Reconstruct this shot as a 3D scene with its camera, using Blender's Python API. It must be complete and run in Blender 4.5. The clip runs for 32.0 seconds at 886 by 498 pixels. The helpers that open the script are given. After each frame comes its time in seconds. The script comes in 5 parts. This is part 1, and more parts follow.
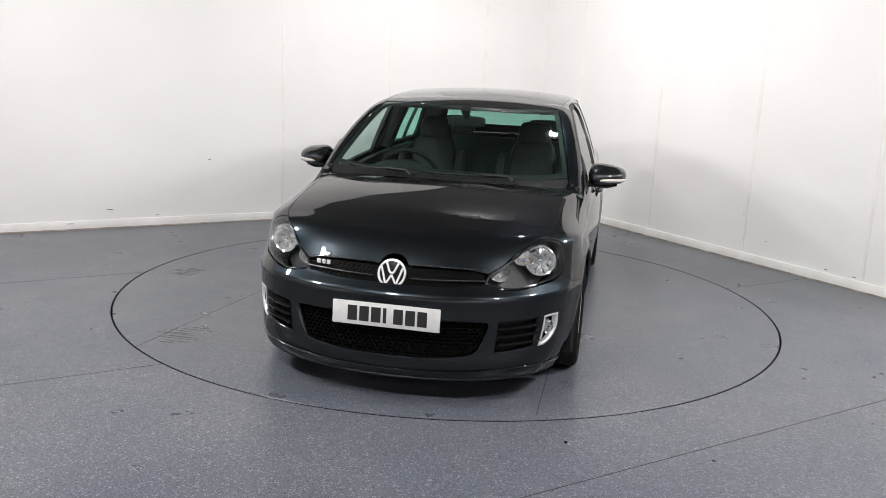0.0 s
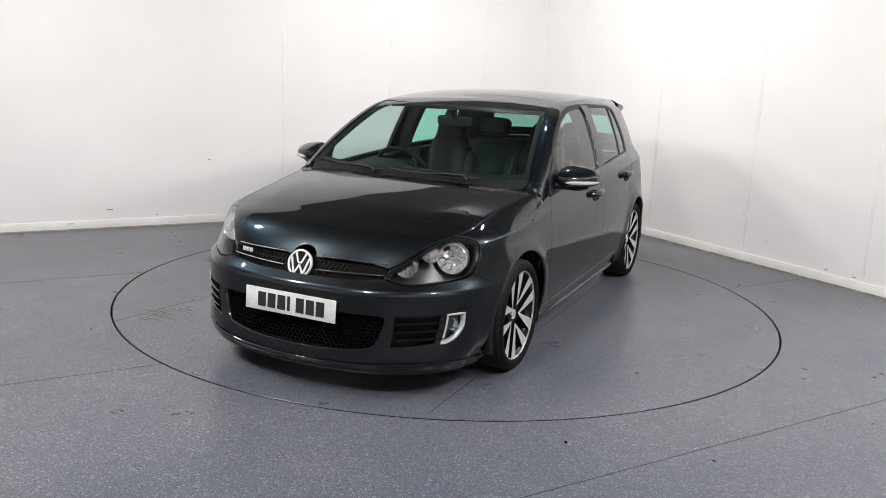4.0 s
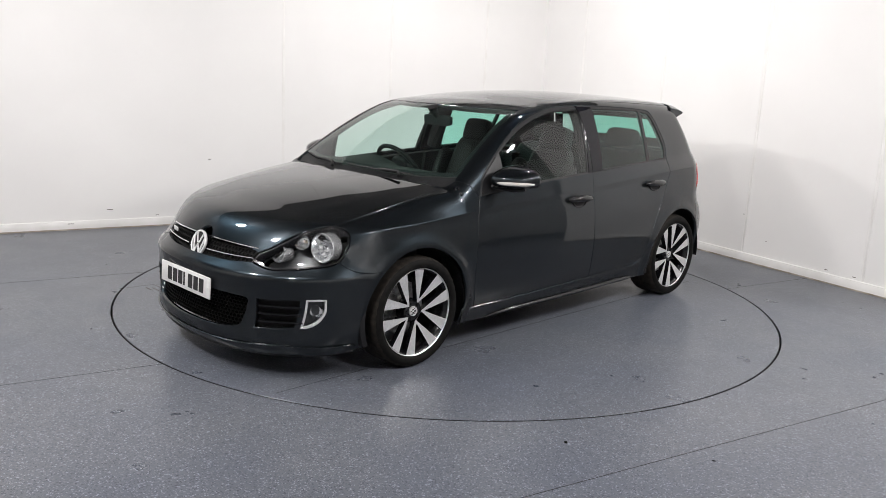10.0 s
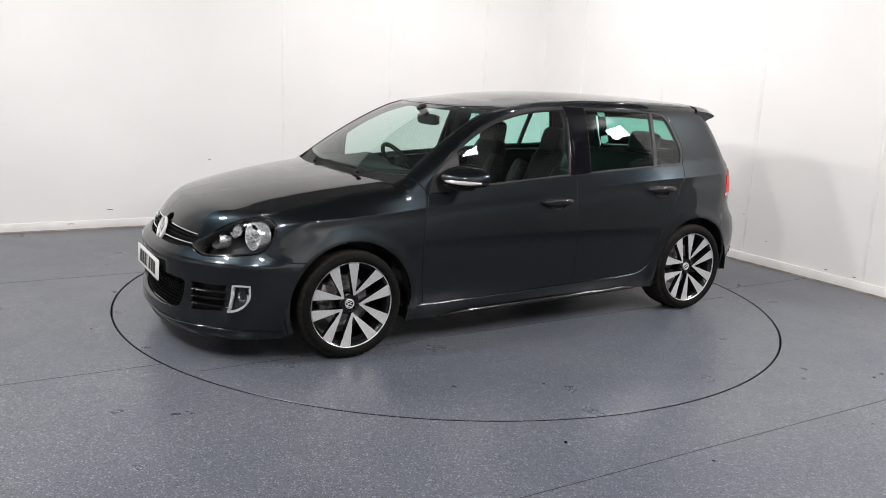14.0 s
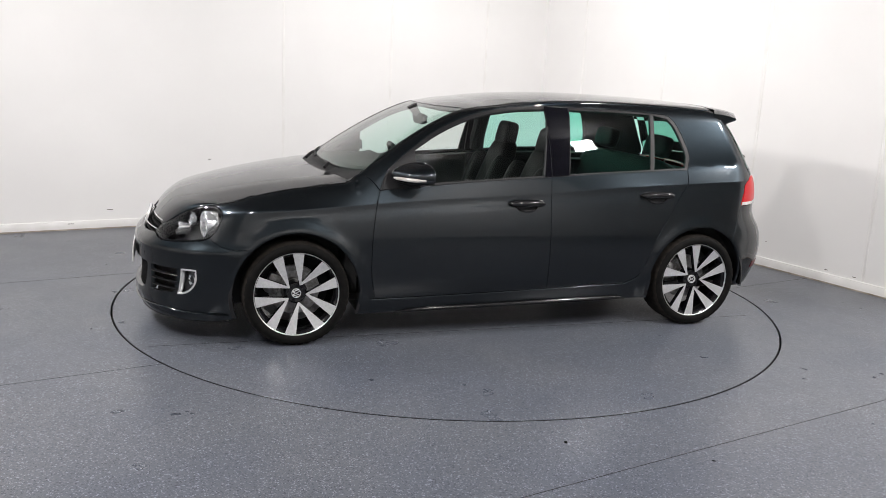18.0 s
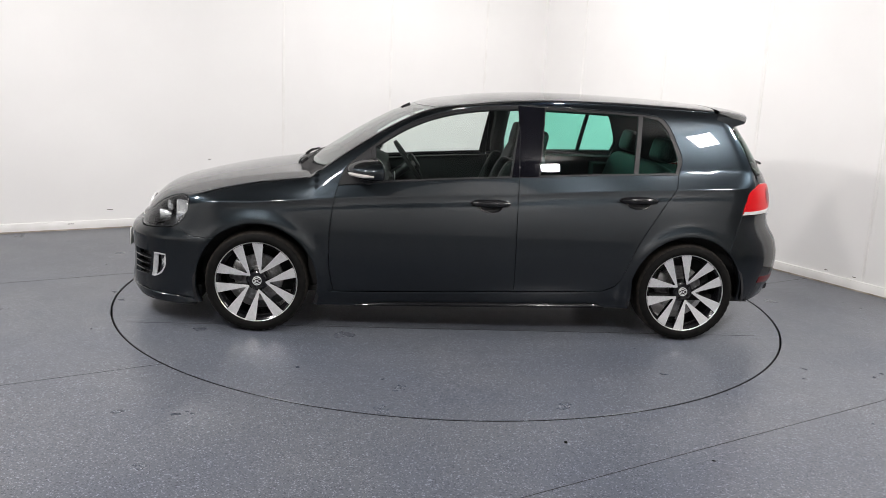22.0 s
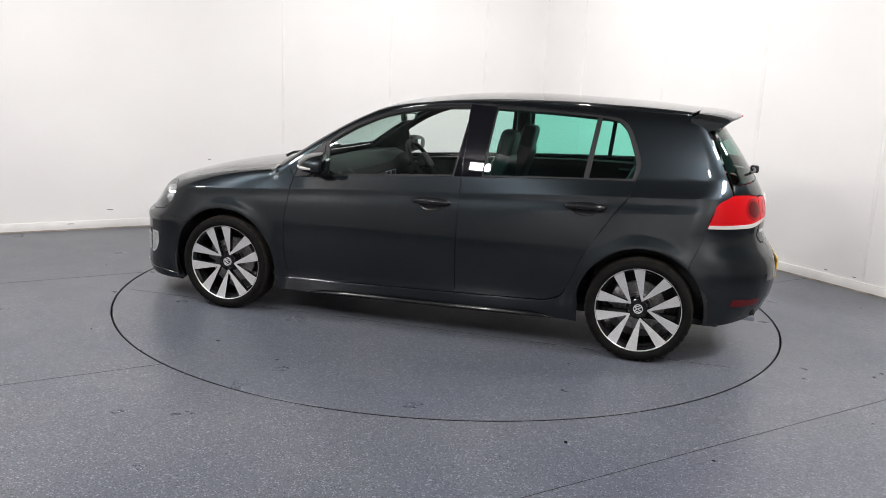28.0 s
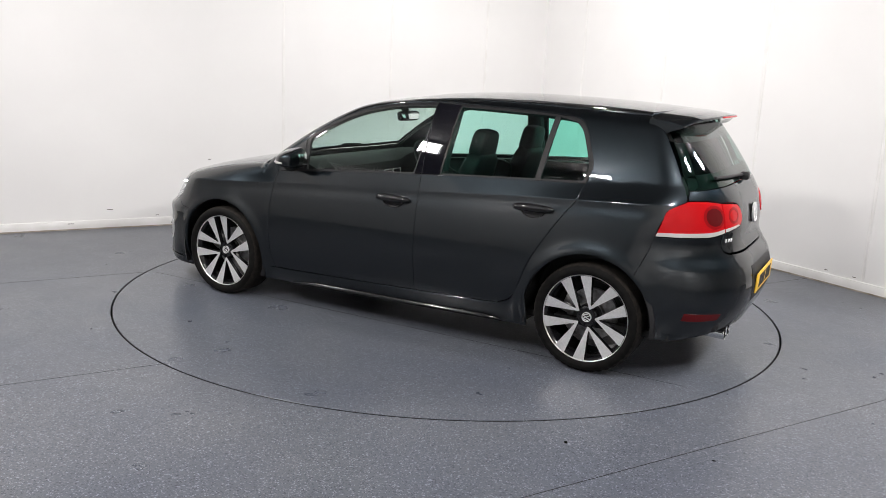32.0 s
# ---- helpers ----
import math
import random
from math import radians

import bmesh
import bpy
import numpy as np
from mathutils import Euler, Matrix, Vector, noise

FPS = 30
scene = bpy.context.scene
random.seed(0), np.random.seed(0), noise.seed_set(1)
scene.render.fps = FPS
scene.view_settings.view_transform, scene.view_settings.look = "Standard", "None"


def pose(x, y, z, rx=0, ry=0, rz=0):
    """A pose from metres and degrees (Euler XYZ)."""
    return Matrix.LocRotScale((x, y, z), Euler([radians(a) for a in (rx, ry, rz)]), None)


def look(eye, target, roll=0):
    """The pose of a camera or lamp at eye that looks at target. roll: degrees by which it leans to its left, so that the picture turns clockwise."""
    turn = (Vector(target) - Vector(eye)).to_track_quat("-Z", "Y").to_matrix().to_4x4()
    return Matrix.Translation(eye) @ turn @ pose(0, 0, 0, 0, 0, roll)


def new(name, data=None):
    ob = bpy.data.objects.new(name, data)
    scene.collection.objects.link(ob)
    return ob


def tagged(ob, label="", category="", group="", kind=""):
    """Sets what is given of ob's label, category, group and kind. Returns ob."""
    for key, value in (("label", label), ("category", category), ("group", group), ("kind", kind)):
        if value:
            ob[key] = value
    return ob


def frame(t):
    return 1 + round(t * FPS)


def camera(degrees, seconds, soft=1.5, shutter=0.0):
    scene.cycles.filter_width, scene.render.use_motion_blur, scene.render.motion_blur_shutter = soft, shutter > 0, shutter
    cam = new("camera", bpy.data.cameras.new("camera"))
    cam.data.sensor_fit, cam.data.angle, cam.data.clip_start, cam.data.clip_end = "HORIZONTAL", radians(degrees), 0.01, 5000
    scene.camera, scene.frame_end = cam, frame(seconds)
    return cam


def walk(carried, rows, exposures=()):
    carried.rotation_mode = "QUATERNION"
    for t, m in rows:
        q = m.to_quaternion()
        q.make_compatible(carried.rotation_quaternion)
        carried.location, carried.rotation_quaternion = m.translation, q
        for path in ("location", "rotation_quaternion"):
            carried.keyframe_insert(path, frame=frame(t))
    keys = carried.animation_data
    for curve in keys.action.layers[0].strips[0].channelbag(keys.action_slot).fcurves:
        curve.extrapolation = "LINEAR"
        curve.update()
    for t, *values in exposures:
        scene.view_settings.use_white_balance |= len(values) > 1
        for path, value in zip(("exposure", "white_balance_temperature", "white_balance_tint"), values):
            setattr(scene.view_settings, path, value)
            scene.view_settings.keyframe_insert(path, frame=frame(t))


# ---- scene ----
cam = camera(55.88, 32.0, soft=0.8)
EYE = Vector((0.0, -5.812, 1.553))
AIM = Vector((-0.00698, 0.97824, -0.20736))
walk(cam, [(0.0, look(EYE, EYE + AIM, 2.70)), (32.0, look(EYE, EYE + AIM, 2.70))])

# ---------------------------------------------------------------- light
world = bpy.data.worlds.new("world")
world.use_nodes = True
world.node_tree.nodes["Background"].inputs[0].default_value = (0.9, 0.95, 1.0, 1)
world.node_tree.nodes["Background"].inputs[1].default_value = 0.02
scene.world = world
scene.view_settings.exposure = 0.0
LAMP_POWER = 340.0

RING = 2.242          # radius of the turntable's edge
CORNER = (1.025, 4.299)   # the corner of the room behind the car
ROOM = pose(CORNER[0], CORNER[1], 0, rz=211.65)
ROOM_A, ROOM_B, ROOM_H = 10.5, 11.5, 3.15
BAY = 2.6             # the room widens by this beyond the end of the panelled wall


# ---------------------------------------------------------------- materials
def material(name, colour, rough=0.5, metal=0.0, coat=0.0, spec=0.5):
    m = bpy.data.materials.new(name)
    m.use_nodes = True
    b = m.node_tree.nodes["Principled BSDF"]
    b.inputs["Base Color"].default_value = (*colour, 1)
    b.inputs["Roughness"].default_value = rough
    b.inputs["Metallic"].default_value = metal
    b.inputs["Coat Weight"].default_value = coat
    b.inputs["Coat Roughness"].default_value = 0.02
    b.inputs["Specular IOR Level"].default_value = spec
    return m


def nodes_of(m):
    t = m.node_tree
    return t, t.nodes["Principled BSDF"], lambda kind: t.nodes.new("ShaderNode" + kind)


def coords(t, make, scale=1.0):
    c, mp = make("TexCoord"), make("Mapping")
    mp.inputs["Scale"].default_value = (scale, scale, scale) if not isinstance(scale, tuple) else scale
    t.links.new(c.outputs["Object"], mp.inputs["Vector"])
    return mp.outputs["Vector"]


def grain(m, scale, low, high, detail=4.0, bump=0.0, bump_scale=None, rough=None):
    """Two scales of noise in the base colour, and a bump."""
    t, b, make = nodes_of(m)
    v = coords(t, make)
    n = make("TexNoise")
    n.inputs["Scale"].default_value, n.inputs["Detail"].default_value = scale, detail
    t.links.new(v, n.inputs["Vector"])
    r = make("ValToRGB")
    r.color_ramp.elements[0].position, r.color_ramp.elements[1].position = 0.32, 0.68
    r.color_ramp.elements[0].color, r.color_ramp.elements[1].color = (*low, 1), (*high, 1)
    t.links.new(n.outputs["Fac"], r.inputs["Fac"])
    t.links.new(r.outputs["Color"], b.inputs["Base Color"])
    if rough:
        mr = make("MapRange")
        mr.inputs["To Min"].default_value, mr.inputs["To Max"].default_value = rough
        t.links.new(n.outputs["Fac"], mr.inputs["Value"])
        t.links.new(mr.outputs["Result"], b.inputs["Roughness"])
    if bump:
        n2, bp = make("TexNoise"), make("Bump")
        n2.inputs["Scale"].default_value = bump_scale or scale * 6
        t.links.new(v, n2.inputs["Vector"])
        bp.inputs["Strength"].default_value, bp.inputs["Distance"].default_value = bump, 0.002
        t.links.new(n2.outputs["Fac"], bp.inputs["Height"])
        t.links.new(bp.outputs["Normal"], b.inputs["Normal"])
    return m


def paint_material():
    """Dark blue-grey metallic paint under clear lacquer."""
    m = material("metallic_paint", (0.03, 0.038, 0.042), 0.33, 0.95, 1.0)
    t, b, make = nodes_of(m)
    v = coords(t, make)
    b.inputs["Specular Tint"].default_value = (0.22, 0.25, 0.28, 1)
    n = make("TexVoronoi")
    n.inputs["Scale"].default_value = 900
    t.links.new(v, n.inputs["Vector"])
    r = make("ValToRGB")
    r.color_ramp.elements[0].color, r.color_ramp.elements[1].color = (0.0085, 0.0112, 0.0135, 1), (0.0230, 0.0297, 0.0350, 1)
    t.links.new(n.outputs["Color"], r.inputs["Fac"])
    t.links.new(r.outputs["Color"], b.inputs["Base Color"])
    n2, bp = make("TexNoise"), make("Bump")
    n2.inputs["Scale"].default_value = 160
    t.links.new(v, n2.inputs["Vector"])
    bp.inputs["Strength"].default_value, bp.inputs["Distance"].default_value = 0.03, 0.0004
    t.links.new(n2.outputs["Fac"], bp.inputs["Height"])
    t.links.new(bp.outputs["Normal"], b.inputs["Coat Normal"])
    return m


def glass_material(name, tint, gloss=0.07):
    m = bpy.data.materials.new(name)
    m.use_nodes = True
    t = m.node_tree
    t.nodes.remove(t.nodes["Principled BSDF"])
    make = lambda kind: t.nodes.new("ShaderNode" + kind)
    tr, gl, mix, lw = make("BsdfTransparent"), make("BsdfGlossy"), make("MixShader"), make("LayerWeight")
    tr.inputs["Color"].default_value = (*tint, 1)
    gl.inputs["Roughness"].default_value = 0.004
    lw.inputs["Blend"].default_value = 0.5
    pw, mr = make("Math"), make("MapRange")
    pw.operation = "POWER"
    pw.inputs[1].default_value = 4.5
    t.links.new(lw.outputs["Facing"], pw.inputs[0])
    mr.inputs["To Min"].default_value, mr.inputs["To Max"].default_value = gloss, 0.95
    t.links.new(pw.outputs[0], mr.inputs["Value"])
    t.links.new(mr.outputs["Result"], mix.inputs["Fac"])
    t.links.new(tr.outputs[0], mix.inputs[1])
    t.links.new(gl.outputs[0], mix.inputs[2])
    t.links.new(mix.outputs[0], t.nodes["Material Output"].inputs["Surface"])
    return m


def glow_material(name, colour, strength):
    m = bpy.data.materials.new(name)
    m.use_nodes = True
    b = m.node_tree.nodes["Principled BSDF"]
    b.inputs["Base Color"].default_value = (0.9, 0.9, 0.9, 1)
    b.inputs["Emission Color"].default_value = (*colour, 1)
    b.inputs["Emission Strength"].default_value = strength
    return m


def vinyl_material(name, low, high):
    """Grey-blue safety vinyl with light and dark flecks and dull scuffs."""
    m = material(name, low, 0.4, spec=0.32)
    t, b, make = nodes_of(m)
    v = coords(t, make)
    big, fleck = make("TexNoise"), make("TexVoronoi")
    big.inputs["Scale"].default_value, big.inputs["Detail"].default_value = 1.1, 6
    fleck.inputs["Scale"].default_value = 200
    for n in (big, fleck):
        t.links.new(v, n.inputs["Vector"])
    r = make("ValToRGB")
    r.color_ramp.elements[0].position, r.color_ramp.elements[1].position = 0.3, 0.7
    r.color_ramp.elements[0].color, r.color_ramp.elements[1].color = (*low, 1), (*high, 1)
    t.links.new(big.outputs["Fac"], r.inputs["Fac"])
    sep, rr = make("SeparateColor"), make("ValToRGB")
    t.links.new(fleck.outputs["Color"], sep.inputs[0])
    e = rr.color_ramp.elements
    e[0].position, e[0].color = 0.0, (0.22, 0.26, 0.36, 1)
    e[1].position, e[1].color = 0.22, (0.92, 0.95, 1.02, 1)
    x = rr.color_ramp.elements.new(0.86)
    x.color = (1.0, 1.0, 1.0, 1)
    x = rr.color_ramp.elements.new(0.97)
    x.color = (2.4, 2.42, 2.45, 1)
    t.links.new(sep.outputs[0], rr.inputs["Fac"])
    mul = make("MixRGB")
    mul.blend_type, mul.inputs["Fac"].default_value = "MULTIPLY", 1.0
    t.links.new(r.outputs["Color"], mul.inputs[1])
    t.links.new(rr.outputs["Color"], mul.inputs[2])
    t.links.new(mul.outputs[0], b.inputs["Base Color"])
    scuff, mr = make("TexNoise"), make("MapRange")
    scuff.inputs["Scale"].default_value, scuff.inputs["Detail"].default_value = 3.5, 8
    t.links.new(v, scuff.inputs["Vector"])
    mr.inputs["From Min"].default_value, mr.inputs["From Max"].default_value = 0.3, 0.7
    mr.inputs["To Min"].default_value, mr.inputs["To Max"].default_value = 0.27, 0.33
    t.links.new(scuff.outputs["Fac"], mr.inputs["Value"])
    t.links.new(mr.outputs["Result"], b.inputs["Roughness"])
    n2, bp = make("TexNoise"), make("Bump")
    n2.inputs["Scale"].default_value = 220
    t.links.new(v, n2.inputs["Vector"])
    bp.inputs["Strength"].default_value, bp.inputs["Distance"].default_value = 0.06, 0.001
    t.links.new(n2.outputs["Fac"], bp.inputs["Height"])
    t.links.new(bp.outputs["Normal"], b.inputs["Normal"])
    return m


PAINT = paint_material()
VINYL = vinyl_material("floor_vinyl", (0.086, 0.094, 0.113), (0.116, 0.121, 0.132))
WALL = grain(material("white_wall_panel", (0.8, 0.79, 0.78), 0.45), 1.3, (0.76, 0.752, 0.744), (0.79, 0.783, 0.775), bump=0.05, bump_scale=60)
WALL_PLAIN = grain(material("plain_white_wall", (0.7, 0.7, 0.69), 0.6), 1.3, (0.70, 0.695, 0.69), (0.76, 0.755, 0.75))
CEILING = grain(material("ceiling_dark", (0.06, 0.06, 0.062), 0.8), 2.0, (0.17, 0.17, 0.173), (0.21, 0.21, 0.213))
TRIM_WHITE = grain(material("white_trim", (0.8, 0.79, 0.78), 0.4), 5.0, (0.74, 0.73, 0.71), (0.83, 0.82, 0.81))
GROOVE = material("dark_gap", (0.01, 0.01, 0.011), 0.7)
BLACK = grain(material("black_plastic", (0.008, 0.008, 0.009), 0.5, spec=0.3), 60, (0.006, 0.006, 0.007), (0.012, 0.012, 0.013), bump=0.2, bump_scale=500)
PILLAR = material("pillar_black", (0.004, 0.004, 0.006), 0.03, 0.0, 0.0, 0.28)
MESH_BLACK = material("grille_black", (0.003, 0.003, 0.003), 0.5, spec=0.05)
GLOSS_BLACK = material("gloss_black", (0.006, 0.006, 0.007), 0.2, 0.0, 0.25, 0.3)
RUBBER = grain(material("tyre_rubber", (0.005, 0.005, 0.005), 0.7, spec=0.1), 30, (0.003, 0.003, 0.003), (0.007, 0.0065, 0.006), bump=0.3, bump_scale=300)
TREAD = grain(material("dusty_tread", (0.03, 0.025, 0.02), 0.85, spec=0.2), 40, (0.007, 0.006, 0.0055), (0.022, 0.018, 0.0145), bump=0.3, bump_scale=300)
BRIGHT = grain(material("bright_satin_chrome", (0.9, 0.9, 0.9), 0.25, 0.5), 60, (0.86, 0.87, 0.88), (0.93, 0.93, 0.93), rough=(0.2, 0.3))
CHROME = material("chrome", (0.86, 0.87, 0.88), 0.08, 1.0)
SATIN = grain(material("machined_alloy", (0.8, 0.8, 0.8), 0.35, 0.7), 80, (0.68, 0.68, 0.68), (0.78, 0.78, 0.78), rough=(0.28, 0.40))
STEEL = grain(material("brake_steel", (0.35, 0.35, 0.35), 0.4, 1.0), 50, (0.2, 0.19, 0.18), (0.4, 0.4, 0.4), rough=(0.3, 0.5))
LEATHER = grain(material("dark_leather", (0.007, 0.007, 0.007), 0.45, spec=0.12), 90, (0.008, 0.008, 0.008), (0.014, 0.014, 0.014))
DASH = grain(material("dash_plastic", (0.02, 0.021, 0.021), 0.6, spec=0.25), 90, (0.015, 0.016, 0.016), (0.022, 0.023, 0.023), bump=0.2, bump_scale=500)
LINER = grain(material("grey_headliner", (0.05, 0.05, 0.05), 0.9), 120, (0.045, 0.045, 0.044), (0.06, 0.06, 0.059))
CARPET = grain(material("dark_carpet", (0.012, 0.012, 0.012), 0.95), 200, (0.008, 0.008, 0.008), (0.018, 0.018, 0.018))
GLASS_FRONT = glass_material("windscreen_glass", (0.72, 0.93, 0.86))
GLASS_SIDE = glass_material("pale_side_glass", (0.93, 0.985, 0.965))
GLASS_REAR = glass_material("green_tinted_glass", (0.53, 0.95, 0.84))
# green tint deepened to stand in for the cabin's shade behind the glass
GLASS_HATCH = glass_material("shade_tinted_rear_glass", (0.36, 0.62, 0.54))
LENS = glass_material("clear_lens", (0.95, 0.965, 0.97), 0.035)
PLATE_WHITE = grain(material("white_plate", (0.78, 0.78, 0.77), 0.35), 30, (0.58, 0.58, 0.575), (0.64, 0.64, 0.635))
PLATE_YELLOW = grain(material("yellow_plate", (0.75, 0.45, 0.03), 0.35), 30, (0.70, 0.41, 0.02), (0.78, 0.48, 0.04))
RED_LENS = grain(material("red_lens", (0.4, 0.004, 0.006), 0.3, 0.0, 0.38, 0.05), 220, (0.32, 0.002, 0.004), (0.42, 0.004, 0.007))
RED_DEEP = material("deep_red_lens", (0.22, 0.002, 0.004), 0.3, 0.0, 0.4, 0.05)
RED_DARK = material("dark_red_lens", (0.075, 0.002, 0.003), 0.3, 0.0, 0.55, 0.05)
CLEAR_STRIP = material("clear_strip", (0.42, 0.405, 0.39), 0.15, 0.0, 1.0)
AMBER = material("amber_bulb", (0.60, 0.44, 0.28), 0.2)
REFLECTOR = material("lamp_reflector", (0.88, 0.88, 0.89), 0.16, 0.8)
LAMP_GREY = grain(material("lamp_housing", (0.03, 0.03, 0.032), 0.3, 0.2), 40, (0.026, 0.027, 0.029), (0.038, 0.039, 0.042))
TYRE_MARK = grain(material("brown_tyre_mark", (0.06, 0.05, 0.042), 0.6), 30, (0.055, 0.047, 0.040), (0.085, 0.075, 0.068))
SKIRT_DIRT = grain(material("brown_floor_dirt", (0.3, 0.25, 0.2), 0.7), 9, (0.20, 0.165, 0.125), (0.48, 0.43, 0.37))
SCUFF = grain(material("grey_brown_scuff", (0.1, 0.09, 0.08), 0.6), 40, (0.085, 0.078, 0.07), (0.13, 0.12, 0.11))
DIFFUSER = glow_material("lamp_diffuser", (1.0, 0.966, 0.95), LAMP_POWER)


# ---------------------------------------------------------------- mesh tools
def mesh_of(name, verts, faces, mats, normals=None, smooth=True, index=None):
    me = bpy.data.meshes.new(name)
    me.from_pydata([tuple(map(float, v)) for v in verts], [], [tuple(map(int, f)) for f in faces])
    for m in mats if isinstance(mats, (list, tuple)) else [mats]:
        me.materials.append(m)
    if smooth:
        me.polygons.foreach_set("use_smooth", [True] * len(me.polygons))
    if index is not None:
        me.polygons.foreach_set("material_index", [int(i) for i in index])
    me.update()
    if normals is not None:
        me.normals_split_custom_set_from_vertices([tuple(map(float, n)) for n in normals])
    return me


def put(name, me, parent=None, label="", m=None):
    ob = new(name, me)
    if parent:
        ob.parent = parent
    if m is not None:
        ob.matrix_basis = m
    return tagged(ob, label)


def part(name, bm, mat, parent, label="", smooth=True):
    """Link a bmesh as one mesh object under a thing or a part."""
    me = bpy.data.meshes.new(name)
    bm.to_mesh(me)
    bm.free()
    for x in mat if isinstance(mat, (list, tuple)) else [mat]:
        me.materials.append(x)
    if smooth:
        me.polygons.foreach_set("use_smooth", [True] * len(me.polygons))
        me.set_sharp_from_angle(angle=radians(35))
    return put(name, me, parent, label)


def box(bm, lo, hi, bevel=0.0, m=None, mat=0, seg=2):
    c = [(a + b) / 2 for a, b in zip(lo, hi)]
    made = bmesh.ops.create_cube(bm, size=1.0, matrix=Matrix.LocRotScale(c, None, [max(b - a, 1e-4) for a, b in zip(lo, hi)]))["verts"]
    if bevel:
        edges = list({e for v in made for e in v.link_edges})
        made = bmesh.ops.bevel(bm, geom=edges, offset=bevel, segments=seg, affect="EDGES", profile=0.5)["verts"]
        made = list({v for v in made})
    faces = {f for v in made for f in v.link_faces}
    for f in faces:
        f.material_index = mat
    if m is not None:
        bmesh.ops.transform(bm, matrix=m, verts=list({v for f in faces for v in f.verts}))
    return bm


def lathe(bm, profile, n=64, mat=0, axis="y", closed=False):
    """Turn a profile of (radius, along) about an axis."""
    rings = []
    for k in range(n):
        a = 2 * math.pi * k / n
        ring = []
        for r, h in profile:
            c, s = r * math.cos(a), r * math.sin(a)
            ring.append(bm.verts.new((c, h, s) if axis == "y" else (c, s, h) if axis == "z" else (h, c, s)))
        rings.append(ring)
    last = len(profile) if closed else len(profile) - 1
    for k in range(n):
        a, b = rings[k], rings[(k + 1) % n]
        for i in range(last):
            j = (i + 1) % len(profile)
            f = bm.faces.new((a[i], a[j], b[j], b[i]) if axis != "y" else (a[i], b[i], b[j], a[j]))
            f.material_index = mat
    return bm


def tube(bm, path, radius, n=10, closed=False, mat=0, flat=1.0):
    """A round bar along a path."""
    path = [Vector(p) for p in path]
    rings, count = [], len(path)
    for i, p in enumerate(path):
        a = path[(i - 1) % count] if closed or i else p
        b = path[(i + 1) % count] if closed or i < count - 1 else p
        d = (b - a).normalized()
        side = d.cross(Vector((0, 0, 1)))
        side = side.normalized() if side.length > 1e-3 else Vector((1, 0, 0))
        up = side.cross(d)
        r = radius[i] if isinstance(radius, (list, tuple)) else radius
        rings.append([bm.verts.new(p + (side * math.cos(t) + up * math.sin(t) * flat) * r) for t in (2 * math.pi * k / n for k in range(n))])
    for i in range(count if closed else count - 1):
        a, b = rings[i], rings[(i + 1) % count]
        for k in range(n):
            bm.faces.new((a[k], a[(k + 1) % n], b[(k + 1) % n], b[k])).material_index = mat
    if not closed:
        for ring, flip in ((rings[0], 1), (rings[-1], 0)):
            f = bm.faces.new(ring[::-1] if flip else ring)
            f.material_index = mat
    return bm


def prism(bm, outline, h0, h1, mat=0, to3d=None):
    """Extrude a flat outline between two heights; to3d(u, v, h) gives the place."""
    to3d = to3d or (lambda u, v, h: (u, v, h))
    a = [bm.verts.new(to3d(u, v, h0)) for u, v in outline]
    b = [bm.verts.new(to3d(u, v, h1)) for u, v in outline]
    n = len(outline)
    fs = [bm.faces.new(a[::-1]), bm.faces.new(b)]
    for i in range(n):
        fs.append(bm.faces.new((a[i], a[(i + 1) % n], b[(i + 1) % n], b[i])))
    for f in fs:
        f.material_index = mat
    return fs


def spline(keys, n=1600):
    """A smooth curve through (x, value) keys, as a quick look-up."""
    k = np.array(sorted(keys), float)
    x, y = k[:, 0], k[:, 1]
    d = np.diff(y) / np.diff(x)
    m = np.zeros_like(y)
    for i in range(1, len(y) - 1):
        h0, h1 = x[i] - x[i - 1], x[i + 1] - x[i]
        m[i] = (d[i - 1] * h1 + d[i] * h0) / (h0 + h1)
    m[0], m[-1] = d[0], d[-1]
    q = np.linspace(x[0], x[-1], n)
    i = np.clip(np.searchsorted(x, q) - 1, 0, len(x) - 2)
    h = x[i + 1] - x[i]
    s = (q - x[i]) / h
    v = y[i] * (2 * s**3 - 3 * s**2 + 1) + m[i] * h * (s**3 - 2 * s**2 + s) + y[i + 1] * (-2 * s**3 + 3 * s**2) + m[i + 1] * h * (s**3 - s**2)
    lo, hi = m[0], m[-1]

    def at(t):
        t = np.asarray(t, float)
        return np.interp(t, q, v) + np.minimum(t - x[0], 0) * lo + np.maximum(t - x[-1], 0) * hi
    return at


def smax(a, b, k):
    h = np.maximum(k - np.abs(a - b), 0) / k
    return np.maximum(a, b) + h * h * k * 0.25


# ---------------------------------------------------------------- the car's hull: x forward, y to its left, z up
HUB_X, HUB_Z, TYRE_R, ARCH_R = 1.289, 0.300, 0.301, 0.352
BONNET = spline([(2.25, 0.50), (2.16, 0.60), (2.075, 0.690), (2.00, 0.742), (1.93, 0.778), (1.76, 0.831), (1.51, 0.888), (1.26, 0.930), (1.05, 0.959), (0.85, 0.985)])
SCREEN = spline([(1.30, 0.80), (1.12, 0.915), (1.00, 0.993), (0.86, 1.088), (0.67, 1.204), (0.50, 1.293), (0.37, 1.347), (0.25, 1.377), (0.11, 1.397), (-0.07, 1.420), (-0.26, 1.434), (-0.45, 1.442), (-0.64, 1.444), (-1.02, 1.438), (-1.41, 1.420), (-1.7, 1.392)])
